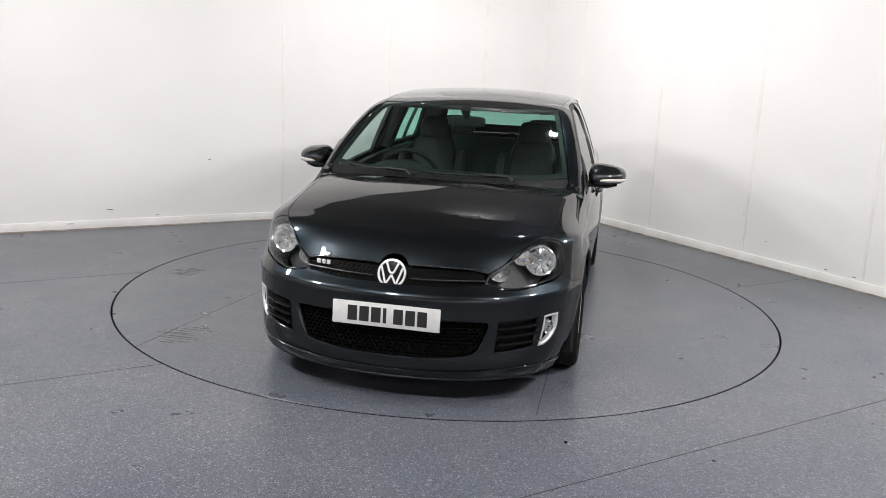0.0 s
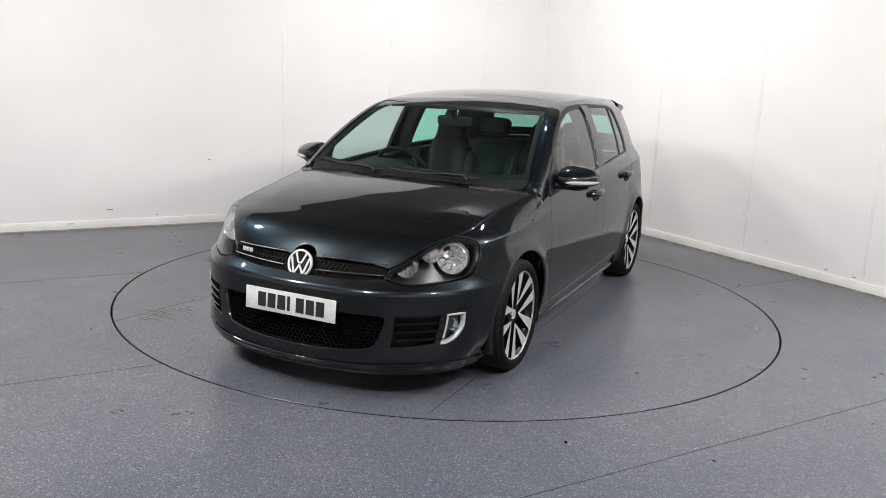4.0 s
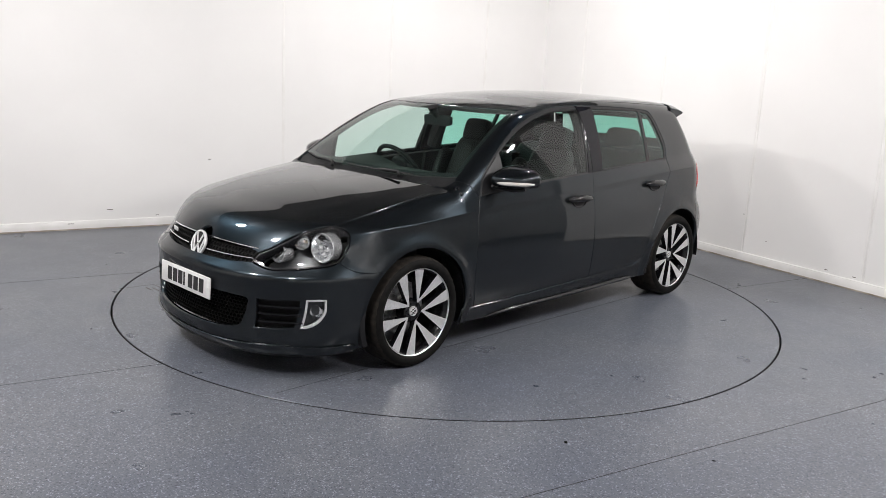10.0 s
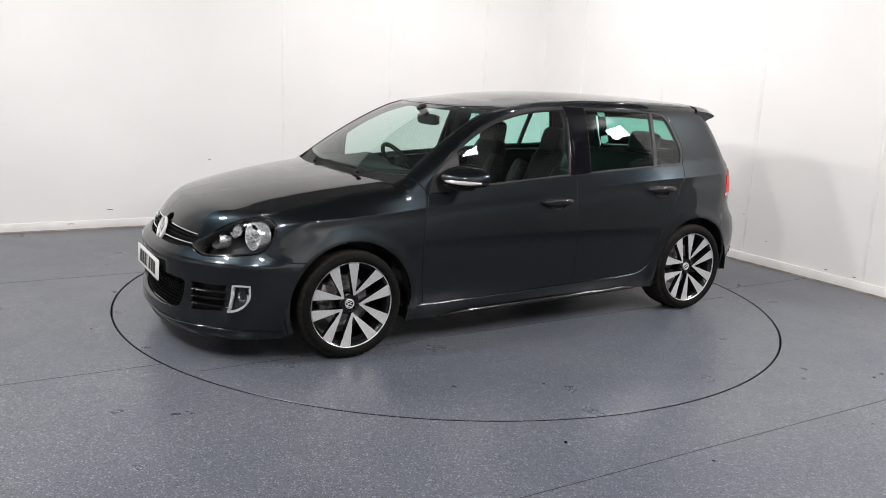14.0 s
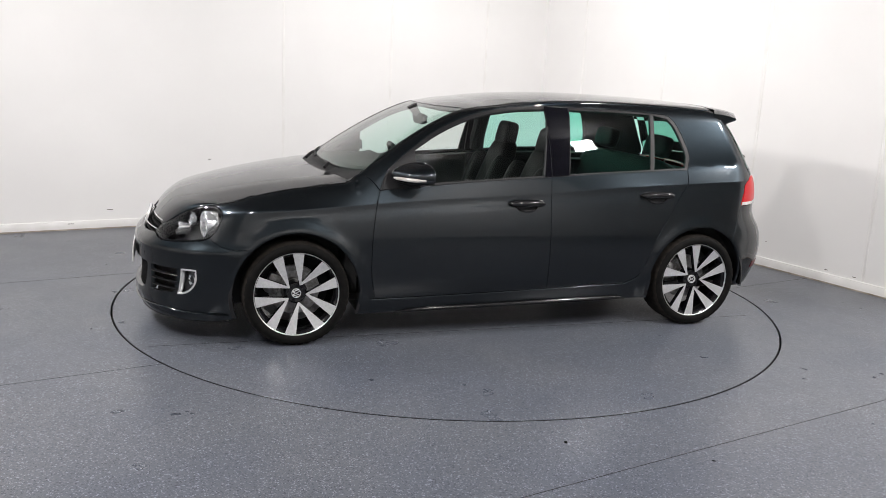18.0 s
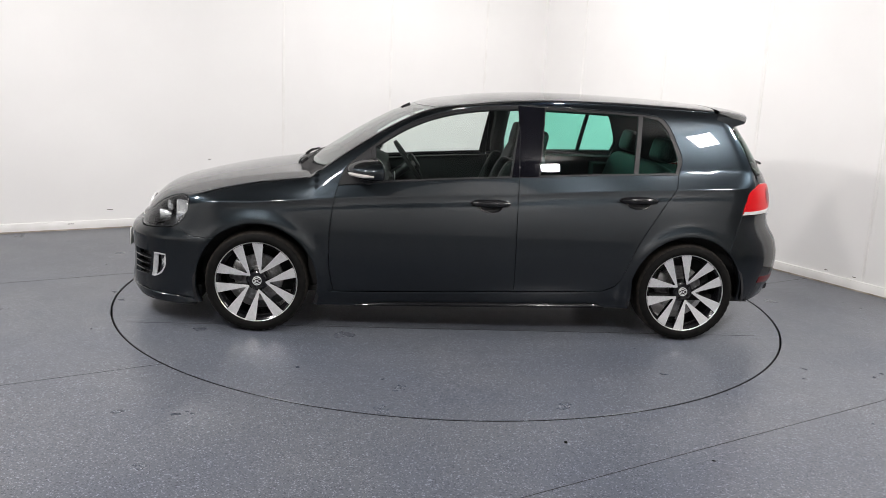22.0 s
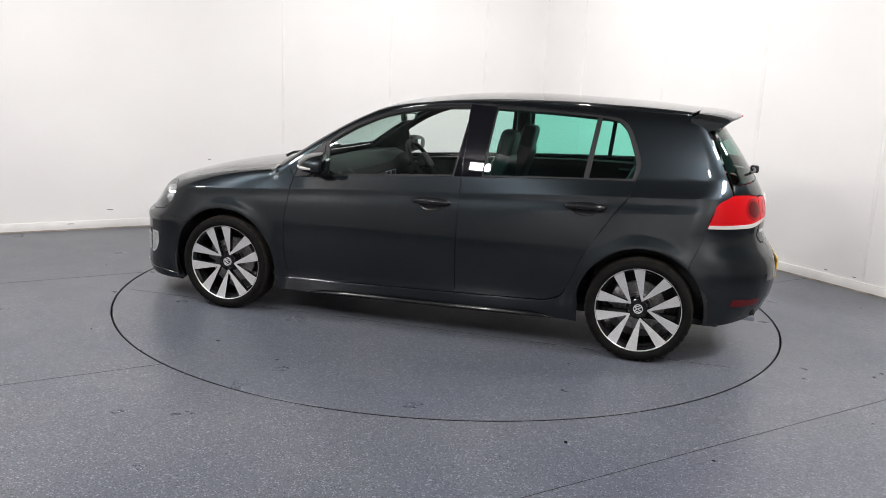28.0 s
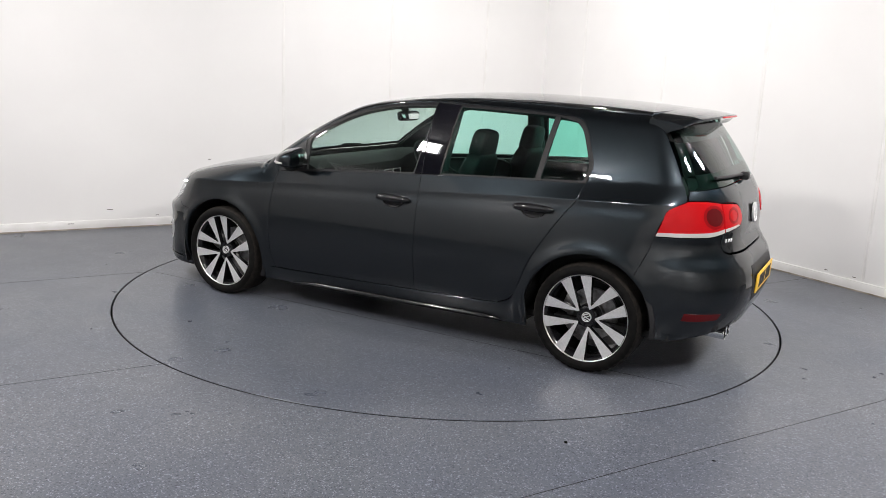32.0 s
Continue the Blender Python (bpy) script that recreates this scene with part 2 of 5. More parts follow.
NOSE = spline([(0.05, 2.03), (0.10, 2.105), (0.15, 2.15), (0.20, 2.165), (0.30, 2.160), (0.42, 2.163), (0.49, 2.163), (0.53, 2.165), (0.545, 2.158), (0.56, 2.138), (0.58, 2.115), (0.62, 2.085), (0.66, 2.062), (0.70, 2.045), (0.80, 2.01)])
TAIL = spline([(0.10, -1.80), (0.15, -1.87), (0.22, -1.945), (0.30, -1.995), (0.42, -2.038), (0.55, -2.036), (0.62, -2.01), (0.67, -1.975), (0.72, -1.952), (0.80, -1.950), (0.88, -1.940), (0.96, -1.915), (1.05, -1.862), (1.20, -1.760), (1.32, -1.668), (1.45, -1.575)])
SHOULDER = spline([(2.2, 0.70), (1.7, 0.748), (1.09, 0.792), (0.70, 0.822), (-0.22, 0.872), (-0.68, 0.902), (-1.17, 0.926), (-1.57, 0.942), (-2.1, 0.955)])
PLAN = spline([(2.2, 0.800), (1.9, 0.826), (1.6, 0.846), (1.29, 0.861), (0.8, 0.868), (0.0, 0.872), (-0.8, 0.868), (-1.29, 0.858), (-1.6, 0.838), (-1.9, 0.805), (-2.1, 0.78)])
CABIN = spline([(1.3, 0.74), (1.0, 0.79), (0.8, 0.806), (0.3, 0.822), (-0.2, 0.824), (-0.8, 0.806), (-1.2, 0.776), (-1.6, 0.738), (-1.9, 0.69)])
FLANK = spline([(0.05, -0.100), (0.15, -0.068), (0.22, -0.042), (0.30, -0.018), (0.42, -0.001), (0.52, 0.006), (0.60, 0.005), (0.68, -0.001), (0.76, -0.0115), (0.85, -0.027), (1.0, -0.056)])


def flank(x, z):
    """Half the car's width at a place on its side."""
    sh = SHOULDER(x)
    low = PLAN(x) + FLANK(z)
    r = np.hypot(np.abs(x) - HUB_X, z - HUB_Z)
    low = low + 0.013 * np.exp(-((r - 0.36) / 0.045) ** 2) * (z > 0.1)
    low = low - 0.003 * np.exp(-((z - sh + 0.035) / 0.03) ** 2)
    up = CABIN(x) - 0.27 * (z - 0.955) - 0.30 * np.maximum(z - 0.955, 0) ** 2
    ledge = PLAN(x) + FLANK(sh) - 0.0008 - (CABIN(x) - 0.27 * (sh - 0.955))
    over = np.clip(1 - (z - sh) / 0.10, 0, 1)
    # below the shoulder crease the door skin, above it a leaning ledge that runs out into the cabin
    return np.where(z < sh, low, up + ledge * over ** 1.3)


def top(x, y):
    y2 = y * y
    # two creases run from the screen's corners to the grille
    out = np.abs(y) - (0.62 - 0.19 * (x - 1.0))
    out = 0.5 * (out + np.sqrt(out * out + 0.0002))
    bonnet = BONNET(x + 0.20 * y2) - 0.05 * y2 - 0.05 * out * np.clip((2.0 - x) / 0.3, 0, 1)
    crown = np.clip((0.36 - x) / 0.5, 0, 1)
    screen = SCREEN(x + 0.12 * y2) - 0.06 * y2 + (0.004 - 0.040 * y2) * crown
    return np.maximum(bonnet, screen)


def hull(P):
    """Below nought inside the body."""
    x, y, z = P[..., 0], np.abs(P[..., 1]), P[..., 2]
    q = y / 0.8
    side = y - flank(x, z)
    f = smax(side, (z - top(x, y)) * 0.9, np.where(x > 0.95, 0.055, 0.075))
    f = smax(f, x - (NOSE(z) - 0.175 * q**2 - 0.20 * q**4.5), 0.10)
    return smax(f, (TAIL(z) + 0.31 * q**4.2) - x, 0.08)


def slope(P, e=0.002):
    n = np.zeros_like(P)
    for i in range(3):
        d = np.zeros(3)
        d[i] = e
        n[:, i] = hull(P + d) - hull(P - d)
    return n / np.maximum(np.linalg.norm(n, axis=1, keepdims=True), 1e-9)


def meet(origin, way, reach):
    """The outermost meeting of rays that run inwards from origin + reach * way."""
    s = np.linspace(reach, 0.0, 30)
    lo, hi = np.full(len(origin), s[-2]), np.full(len(origin), reach)
    done = np.zeros(len(origin), bool)
    for a, b in zip(s[:-1], s[1:]):
        inside = hull(origin + way * b) < 0
        now = inside & ~done
        lo[now], hi[now] = b, a
        done |= inside
    for _ in range(18):
        mid = (lo + hi) / 2
        inside = hull(origin + way * mid[:, None]) < 0
        lo, hi = np.where(inside, mid, lo), np.where(inside, hi, mid)
    return origin + way * lo[:, None]


# Charts lay a part of the hull out flat: to3d takes flat points to the hull, flat takes hull points back.
class Side:
    @staticmethod
    def to3d(q):
        o = np.stack([q[:, 0], np.zeros(len(q)), q[:, 1]], 1)
        return meet(o, np.tile((0.0, 1.0, 0.0), (len(q), 1)), 1.05)

    @staticmethod
    def flat(P):
        return P[:, [0, 2]]


class Above:
    @staticmethod
    def to3d(q):
        o = np.stack([q[:, 0], q[:, 1], np.full(len(q), 0.45)], 1)
        return meet(o, np.tile((0.0, 0.0, 1.0), (len(q), 1)), 1.1)

    @staticmethod
    def flat(P):
        return P[:, [0, 1]]


class Rail:
    """Round an axis along the car, for what rolls from the side into the roof or the bonnet."""
    Y, Z, R = 0.35, 0.55, 0.6

    @classmethod
    def to3d(cls, q):
        a = q[:, 1] / cls.R
        o = np.stack([q[:, 0], np.full(len(q), cls.Y), np.full(len(q), cls.Z)], 1)
        return meet(o, np.stack([np.zeros(len(q)), np.cos(a), np.sin(a)], 1), 1.1)

    @classmethod
    def flat(cls, P):
        return np.stack([P[:, 0], np.arctan2(P[:, 2] - cls.Z, P[:, 1] - cls.Y) * cls.R], 1)


class Round:
    """Round an upright axis, for the nose and the tail."""
    X, R = 1.15, 0.95

    @classmethod
    def to3d(cls, q):
        a = q[:, 0] / cls.R
        o = np.stack([np.full(len(q), cls.X), np.zeros(len(q)), q[:, 1]], 1)
        return meet(o, np.stack([np.cos(a), np.sin(a), np.zeros(len(q))], 1), 1.4)

    @classmethod
    def flat(cls, P):
        return np.stack([np.arctan2(P[:, 1], P[:, 0] - cls.X) * cls.R, P[:, 2]], 1)


class RoundTail(Round):
    X = -1.05

    @classmethod
    def to3d(cls, q):
        a = q[:, 0] / cls.R
        o = np.stack([np.full(len(q), cls.X), np.zeros(len(q)), q[:, 1]], 1)
        return meet(o, np.stack([-np.cos(a), np.sin(a), np.zeros(len(q))], 1), 1.4)

    @classmethod
    def flat(cls, P):
        return np.stack([np.arctan2(P[:, 1], -(P[:, 0] - cls.X)) * cls.R, P[:, 2]], 1)


def curve(pts, step=0.02):
    """A smooth line through points, in even steps."""
    p = np.array(pts, float)
    if len(p) > 2:
        e = np.vstack([2 * p[0] - p[1], p, 2 * p[-1] - p[-2]])
        out = []
        for i in range(1, len(e) - 2):
            a, b, c, d = e[i - 1:i + 3]
            for s in np.linspace(0, 1, 16, endpoint=False):
                out.append(0.5 * (2 * b + (c - a) * s + (2 * a - 5 * b + 4 * c - d) * s**2 + (3 * b - a - 3 * c + d) * s**3))
        p = np.vstack([out, p[-1:]])
    d = np.concatenate([[0], np.cumsum(np.linalg.norm(np.diff(p, axis=0), axis=1))])
    n = max(int(d[-1] / step), 1)
    s = np.linspace(0, d[-1], n + 1)
    return np.stack([np.interp(s, d, p[:, i]) for i in range(p.shape[1])], 1)


def loop(*runs, step=0.02):
    """A closed outline of smooth runs that meet at corners."""
    return np.vstack([curve(r, step)[:-1] for r in runs])


def inset(p, g):
    d = np.roll(p, -1, 0) - np.roll(p, 1, 0)
    n = np.stack([-d[:, 1], d[:, 0]], 1) / np.maximum(np.linalg.norm(d, axis=1, keepdims=True), 1e-9)
    area = np.sum(p[:, 0] * np.roll(p[:, 1], -1) - np.roll(p[:, 0], -1) * p[:, 1])
    return p + n * g * (1 if area > 0 else -1)


def within(q, polys):
    inside = np.zeros(len(q), bool)
    for p in polys:
        (x0, y0), (x1, y1) = p.T, np.roll(p, -1, 0).T
        dy = np.where(y1 == y0, 1e-12, y1 - y0)
        for i in range(0, len(q), 4000):
            x, y = q[i:i + 4000, :1], q[i:i + 4000, 1:]
            hit = ((y0 > y) != (y1 > y)) & (x < (x1 - x0) * (y - y0) / dy + x0)
            inside[i:i + 4000] ^= hit.sum(1) % 2 == 1
    return inside


def rim_gap(q, polys):
    p = np.vstack(polys)
    best = np.full(len(q), 9.0)
    for i in range(0, len(q), 4000):
        best[i:i + 4000] = np.hypot(q[i:i + 4000, :1] - p[:, 0], q[i:i + 4000, 1:] - p[:, 1]).min(1)
    return best


from mathutils.geometry import delaunay_2d_cdt


def lay(polys, h, lines=()):
    """Fill outlines (the outer one first, then holes) with small triangles, dense along lines."""
    lo, hi = polys[0].min(0), polys[0].max(0)
    gx, gy = np.meshgrid(np.arange(lo[0], hi[0], h), np.arange(lo[1], hi[1], h * 0.87))
    gx = gx + (np.arange(gx.shape[0]) % 2)[:, None] * h / 2
    g = np.stack([gx.ravel(), gy.ravel()], 1)
    g = g[within(g, polys)]
    g = g[rim_gap(g, polys) > h * 0.55]
    for line in lines:
        d = np.gradient(line, axis=0)
        n = np.stack([-d[:, 1], d[:, 0]], 1) / np.maximum(np.linalg.norm(d, axis=1, keepdims=True), 1e-9)
        g = g[rim_gap(g, [line]) > 0.02] if len(g) else g
        rows = np.vstack([line + n * o for o in (0.0, 0.004, -0.004, 0.011, -0.011)])
        rows = rows[within(rows, polys)]
        rows = rows[rim_gap(rows, polys) > 0.006]
        g = np.vstack([g, rows])
    verts, edges = [], []
    for p in polys:
        n = len(verts)
        verts += [Vector(v) for v in p]
        edges += [(n + i, n + (i + 1) % len(p)) for i in range(len(p))]
    verts += [Vector(v) for v in g]
    v, _, f, *_ = delaunay_2d_cdt(verts, edges, [], 0, 1e-6)
    v = np.array([tuple(a) for a in v])
    f = np.array([tuple(t) for t in f])
    c = v[f].mean(1)
    return v, f[within(c, polys)]


def skin(name, chart, outer, holes=(), mat=None, gap=0.002, depth=0.014, raise_by=0.0, h=0.03, hole_gap=None, lines=()):
    """A panel of the hull: its face, and the flange that turns inwards along its edges."""
    polys = [inset(outer, gap)] + [inset(p, -(gap if hole_gap is None else hole_gap)) for p in holes]
    q, f = lay(polys, h, lines)
    P = chart.to3d(q)
    N = slope(P)
    P = P + N * raise_by
    a, b, c = P[f[:, 0]], P[f[:, 1]], P[f[:, 2]]
    flip = np.einsum("ij,ij->i", np.cross(b - a, c - a), N[f[:, 0]]) < 0
    f[flip] = f[flip][:, ::-1]
    count = {}
    for t in f:
        for i in range(3):
            e = (t[i], t[(i + 1) % 3])
            count[e] = count.get(e, 0) + 1
    edge = [e for e in count if (e[1], e[0]) not in count]
    V, NN, F = list(P), list(N), [tuple(t) for t in f]
    start, end = {}, {}
    for i, j in edge:
        d = P[j] - P[i]
        out = np.cross(d, N[i])
        out = out / max(np.linalg.norm(out), 1e-9)
        for k in (i, j):
            end[k] = end.get(k, np.zeros(3)) + out
    for k, o in end.items():
        o = o / max(np.linalg.norm(o), 1e-9)
        start[k] = len(V)
        V += [P[k] + o * 0.0012 - N[k] * 0.0015, P[k] + o * 0.0012 - N[k] * depth]
        m = o + N[k]
        NN += [m / np.linalg.norm(m), o]
    for i, j in edge:
        a, b = start[i], start[j]
        F += [(i, a, b, j), (a, a + 1, b + 1, b)]
    return np.array(V), F, np.array(NN), mat, name


def panel(data, parent, label="", sides=(1,), name=None):
    """Link a skin, on the car's left (1), its right (-1) or both."""
    V, F, N, mat, nm = data
    made = []
    for s in sides:
        k = np.array((1, s, 1))
        faces = F if s > 0 else [f[::-1] for f in F]
        made.append(put(name or nm, mesh_of(nm, V * k, faces, mat, N * k), parent, label))
    return made if len(made) > 1 else made[0]


def crease(x0, x1, chart, shift=0.0):
    """The shoulder line between two stations, laid out in a chart."""
    x = np.linspace(x0, x1, max(int(abs(x1 - x0) / 0.018), 2))
    return chart.flat(Side.to3d(np.stack([x, SHOULDER(x) + shift], 1)))


def both(p):
    """A half outline (from the middle line to the middle line, y > 0 first) closed by its mirror image."""
    return np.vstack([p, (p * (1, -1))[::-1]])


class Front(Side):
    @staticmethod
    def to3d(q):
        o = np.stack([np.full(len(q), 1.2), q[:, 0], q[:, 1]], 1)
        return meet(o, np.tile((1.0, 0.0, 0.0), (len(q), 1)), 1.1)

    @staticmethod
    def flat(P):
        return P[:, [1, 2]]


class Rear(Front):
    @staticmethod
    def to3d(q):
        o = np.stack([np.full(len(q), -1.2), q[:, 0], q[:, 1]], 1)
        return meet(o, np.tile((-1.0, 0.0, 0.0), (len(q), 1)), 1.1)


def on_front(pts):
    return Front.to3d(np.array(pts, float))


def on_rear(pts):
    return Rear.to3d(np.array(pts, float))


def on_side(pts):
    return Side.to3d(np.array(pts, float))


def on_top(pts):
    return Above.to3d(np.array(pts, float))


# ---------------------------------------------------------------- outlines of the car's panels
def arch(cx, a0, a1, n=24, r=ARCH_R):
    t = np.radians(np.linspace(a0, a1, n))
    return [(cx + r * math.cos(x), HUB_Z + r * math.sin(x)) for x in t]


def arch_angle(cx, z, front):
    s = math.asin((z - HUB_Z) / ARCH_R)
    return math.degrees(s if front else math.pi - s)


LEAD = [(0.842, 0.256), (0.868, 0.40), (0.872, 0.572), (0.858, 0.72), (0.842, 0.824), (0.826, 0.884)]
BELT = [(0.826, 0.884), (0.55, 0.911), (0.16, 0.942), (-0.23, 0.966)]
BELT_R = [(-0.23, 0.966), (-0.60, 0.987), (-0.95, 1.003), (-1.205, 1.011)]
SPLIT = [(-0.23, 0.966), (-0.228, 0.87), (-0.226, 0.6), (-0.232, 0.284)]
SILL_F, SILL_R = [(-0.232, 0.284), (0.3, 0.268), (0.842, 0.256)], [(-0.77, 0.301), (-0.5, 0.293), (-0.232, 0.284)]
TRAIL = [(-1.205, 1.011), (-1.182, 0.928), (-1.11, 0.825), (-1.00, 0.652), (-0.945, 0.547), (-0.90, 0.43), (-0.855, 0.345), (-0.77, 0.301)]
WIN_TOP = [(0.826, 0.884), (0.775, 0.995), (0.63, 1.117), (0.46, 1.228), (0.26, 1.311), (0.02, 1.362), (-0.23, 1.379)]
WIN_TOP_R = [(-0.23, 1.379), (-0.50, 1.376), (-0.80, 1.366), (-1.02, 1.352), (-1.10, 1.340), (-1.15, 1.295), (-1.195, 1.20), (-1.228, 1.10), (-1.205, 1.011)]
SEAM_R = [(-1.612, 0.786), (-1.585, 0.70), (-1.545, 0.60), (-1.530, 0.556)]
HATCH = [(0.545, 1.40), (0.60, 1.30), (0.655, 1.12), (0.690, 1.0), (0.700, 0.966)]
DITCH = [(0.262, 0.578), (0.0, 0.592), (-0.4, 0.600), (-0.9, 0.592), (-1.3, 0.570), (-1.47, 0.552)]
SCREEN_SIDE = [(0.262, 0.578), (0.5, 0.628), (0.7, 0.672), (0.90, 0.716)]
BONNET_SIDE = [(0.985, 0.708), (1.2, 0.716), (1.45, 0.716), (1.64, 0.700), (1.74, 0.662)]
LAMP_TOP = [(1.74, 0.662), (1.838, 0.598), (1.95, 0.510), (2.005, 0.445)]

car = tagged(new("car"), "dark grey metallic five-door hatchback standing on a turntable", "car")
BOTH = (1, -1)


def pair(data, label="", name=None):
    return panel(data, car, label, BOTH, name)


def front_doors():
    doors = pair(skin("front_door", Side, loop(LEAD, BELT, SPLIT, SILL_F), mat=PAINT, gap=0.003, h=0.022, lines=[crease(0.9, -0.3, Side)]), "dark grey front door")
    hole = loop([(0.605, 0.918), (0.16, 0.951), (-0.178, 0.973)], [(-0.178, 0.973), (-0.238, 1.362)],
                [(-0.238, 1.362), (0.02, 1.346), (0.25, 1.297), (0.45, 1.215), (0.615, 1.113)], [(0.615, 1.113), (0.605, 0.918)])
    frame_ = skin("window_frame", Side, loop(BELT, [(-0.23, 0.966), (-0.23, 1.379)], WIN_TOP[::-1]), [hole], BLACK, 0.001, 0.02, -0.002, hole_gap=0)
    pane = skin("window_pane", Side, hole, (), GLASS_SIDE, -0.003, 0.004, -0.008)
    for door, s in zip(doors, BOTH):
        panel(frame_, door, "black window surround", (s,))
        panel(pane, door, "lightly tinted glass", (s,))
        panel(skin("pillar_cover", Side, loop([(-0.184, 0.966), (-0.244, 1.372)], [(-0.244, 1.372), (-0.229, 1.373)], [(-0.229, 1.373), (-0.229, 0.966)], [(-0.229, 0.966), (-0.184, 0.966)]), (), PILLAR, 0.002, 0.006, 0.003), door, "gloss black pillar cover", (s,))
        door_handle(door, s, 0.05, -0.18, 0.812)
    return doors


def rear_doors():
    doors = pair(skin("rear_door", Side, loop(BELT_R, TRAIL, SILL_R, SPLIT[::-1]), mat=PAINT, gap=0.003, h=0.022, lines=[crease(-0.2, -1.3, Side)]), "dark grey rear door")
    hole = loop([(-0.352, 0.982), (-0.60, 0.996), (-0.925, 1.010)], [(-0.925, 1.010), (-0.965, 1.347)],
                [(-0.965, 1.347), (-0.70, 1.357), (-0.388, 1.363)], [(-0.388, 1.363), (-0.352, 0.982)])
    hole2 = loop([(-0.952, 1.011), (-1.188, 1.021)], [(-1.188, 1.021), (-1.205, 1.095), (-1.175, 1.19), (-1.135, 1.28), (-1.09, 1.326)],
                 [(-1.09, 1.326), (-0.990, 1.345)], [(-0.990, 1.345), (-0.952, 1.011)])
    frame_ = skin("window_frame", Side, loop(BELT_R, WIN_TOP_R[::-1], [(-0.23, 1.379), (-0.23, 0.966)]), [hole, hole2], BLACK, 0.001, 0.02, -0.002, hole_gap=0)
    panes = [skin("window_pane", Side, h, (), GLASS_REAR, -0.003, 0.004, -0.008) for h in (hole, hole2)]
    for door, s in zip(doors, BOTH):
        panel(frame_, door, "black window surround", (s,))
        for p in panes:
            panel(p, door, "green tinted glass", (s,))
        panel(skin("pillar_cover", Side, loop([(-0.232, 0.968), (-0.232, 1.373)], [(-0.232, 1.373), (-0.384, 1.369)], [(-0.384, 1.369), (-0.347, 0.975)], [(-0.347, 0.975), (-0.232, 0.968)]), (), PILLAR, 0.002, 0.006, 0.003), door, "gloss black pillar cover", (s,))
        door_handle(door, s, -0.835, -1.068, 0.858)
    return doors


def door_handle(door, s, x0, x1, z):
    """A bow handle over a flat dark oval painted as the recess's shade."""
    bm = bmesh.new()
    n = 15
    path, rad = [], []
    ends = on_side([(x0 + (x1 - x0) * i / (n - 1), z) for i in range(n)])
    for i, e in enumerate(ends):
        k = math.sin(math.pi * i / (n - 1))
        path.append((e[0], e[1] + 0.006 + 0.024 * k ** 0.4, e[2] + 0.004 * k))
        rad.append(0.007 + 0.0165 * k ** 0.35)
    tube(bm, path, rad, 12, flat=1.0)
    bmesh.ops.scale(bm, vec=(1, s, 1), verts=bm.verts)
    if s < 0:
        bmesh.ops.reverse_faces(bm, faces=bm.faces)
    h = part("handle", bm, GLOSS_BLACK, door, "glossy dark door handle")
    mid, w = (x0 + x1) / 2, 0.066
    cup = [(mid + w * math.cos(a), z - 0.019 + 0.031 * math.sin(a)) for a in np.linspace(0, 2 * math.pi, 28, endpoint=False)]
    panel(skin("recess_shade", Side, np.array(cup), (), GROOVE, 0, 0.004, 0.002, 0.012), door, "dark oval for the shade in the hand recess", (s,))
    low = on_side([(mid + w * math.cos(a), z - 0.019 + 0.031 * math.sin(a)) for a in np.linspace(math.pi, 2 * math.pi, 15)])
    bm = bmesh.new()
    tube(bm, [(p[0], s * (p[1] + 0.003), p[2]) for p in low], 0.004, 8)
    part("recess_lip", bm, GLOSS_BLACK, door)


def fenders():
    a0, a1 = arch_angle(HUB_X, 0.556, True), 180 + 12
    flat = lambda P: Rail.flat(np.asarray(P))
    runs = [flat(on_side(LEAD)), flat(np.vstack([on_side(LEAD[-1:]), on_side([(0.87, 0.935)]), on_top([(0.93, 0.728)])])),
            flat(np.vstack([on_top([(0.93, 0.728)]), on_top(BONNET_SIDE[:1])])), flat(on_top(BONNET_SIDE)),
            flat(np.vstack([on_top(BONNET_SIDE[-1:]), on_top([(1.722, 0.686)]), on_side([(1.700, 0.772), (1.685, 0.748)]), on_side([(1.694, 0.70), (1.724, 0.645)]), on_side([(1.755, 0.612)])])),
            flat(on_side([(1.755, 0.612), (1.72, 0.585), (1.66, 0.562), (HUB_X + ARCH_R * math.cos(radians(a0)), 0.556)])),
            flat(on_side(arch(HUB_X, a0, a1))), flat(on_side([arch(HUB_X, a1, a1 + 1)[0], LEAD[0]]))]
    pair(skin("front_wing", Rail, loop(*runs), mat=PAINT, gap=0.003, h=0.022, lines=[crease(1.3, 0.8, Rail)]), "dark grey front wing")


def bodysides():
    flat = lambda P: Rail.flat(np.asarray(P))
    a0, a1 = 10, arch_angle(-HUB_X, 0.556, False)
    A = arch(-HUB_X, a0, a1)
    runs = [flat(on_side(WIN_TOP)), flat(on_side(WIN_TOP_R)), flat(on_side(TRAIL[:-2])), flat(on_side([TRAIL[-3], A[0]])), flat(on_side(A)),
            flat(on_side([A[-1]] + SEAM_R[::-1][1:])), flat(np.vstack([on_side(SEAM_R[:1]), on_side([(-1.635, 0.86)]), on_rear(HATCH[-1:])])),
            flat(np.vstack([on_rear(HATCH[::-1][:-1]), on_top(DITCH[-1:])])), flat(on_top(DITCH[::-1])), flat(on_top(SCREEN_SIDE)),
            flat(np.vstack([on_top(SCREEN_SIDE[-1:]), on_top([(0.93, 0.728)]), on_side([(0.87, 0.935)]), on_side(WIN_TOP[:1])]))]
    pair(skin("bodyside", Rail, loop(*runs), mat=PAINT, gap=0.003, h=0.022, lines=[crease(-1.1, -1.66, Rail)]), "dark grey pillars, roof rail and rear quarter")


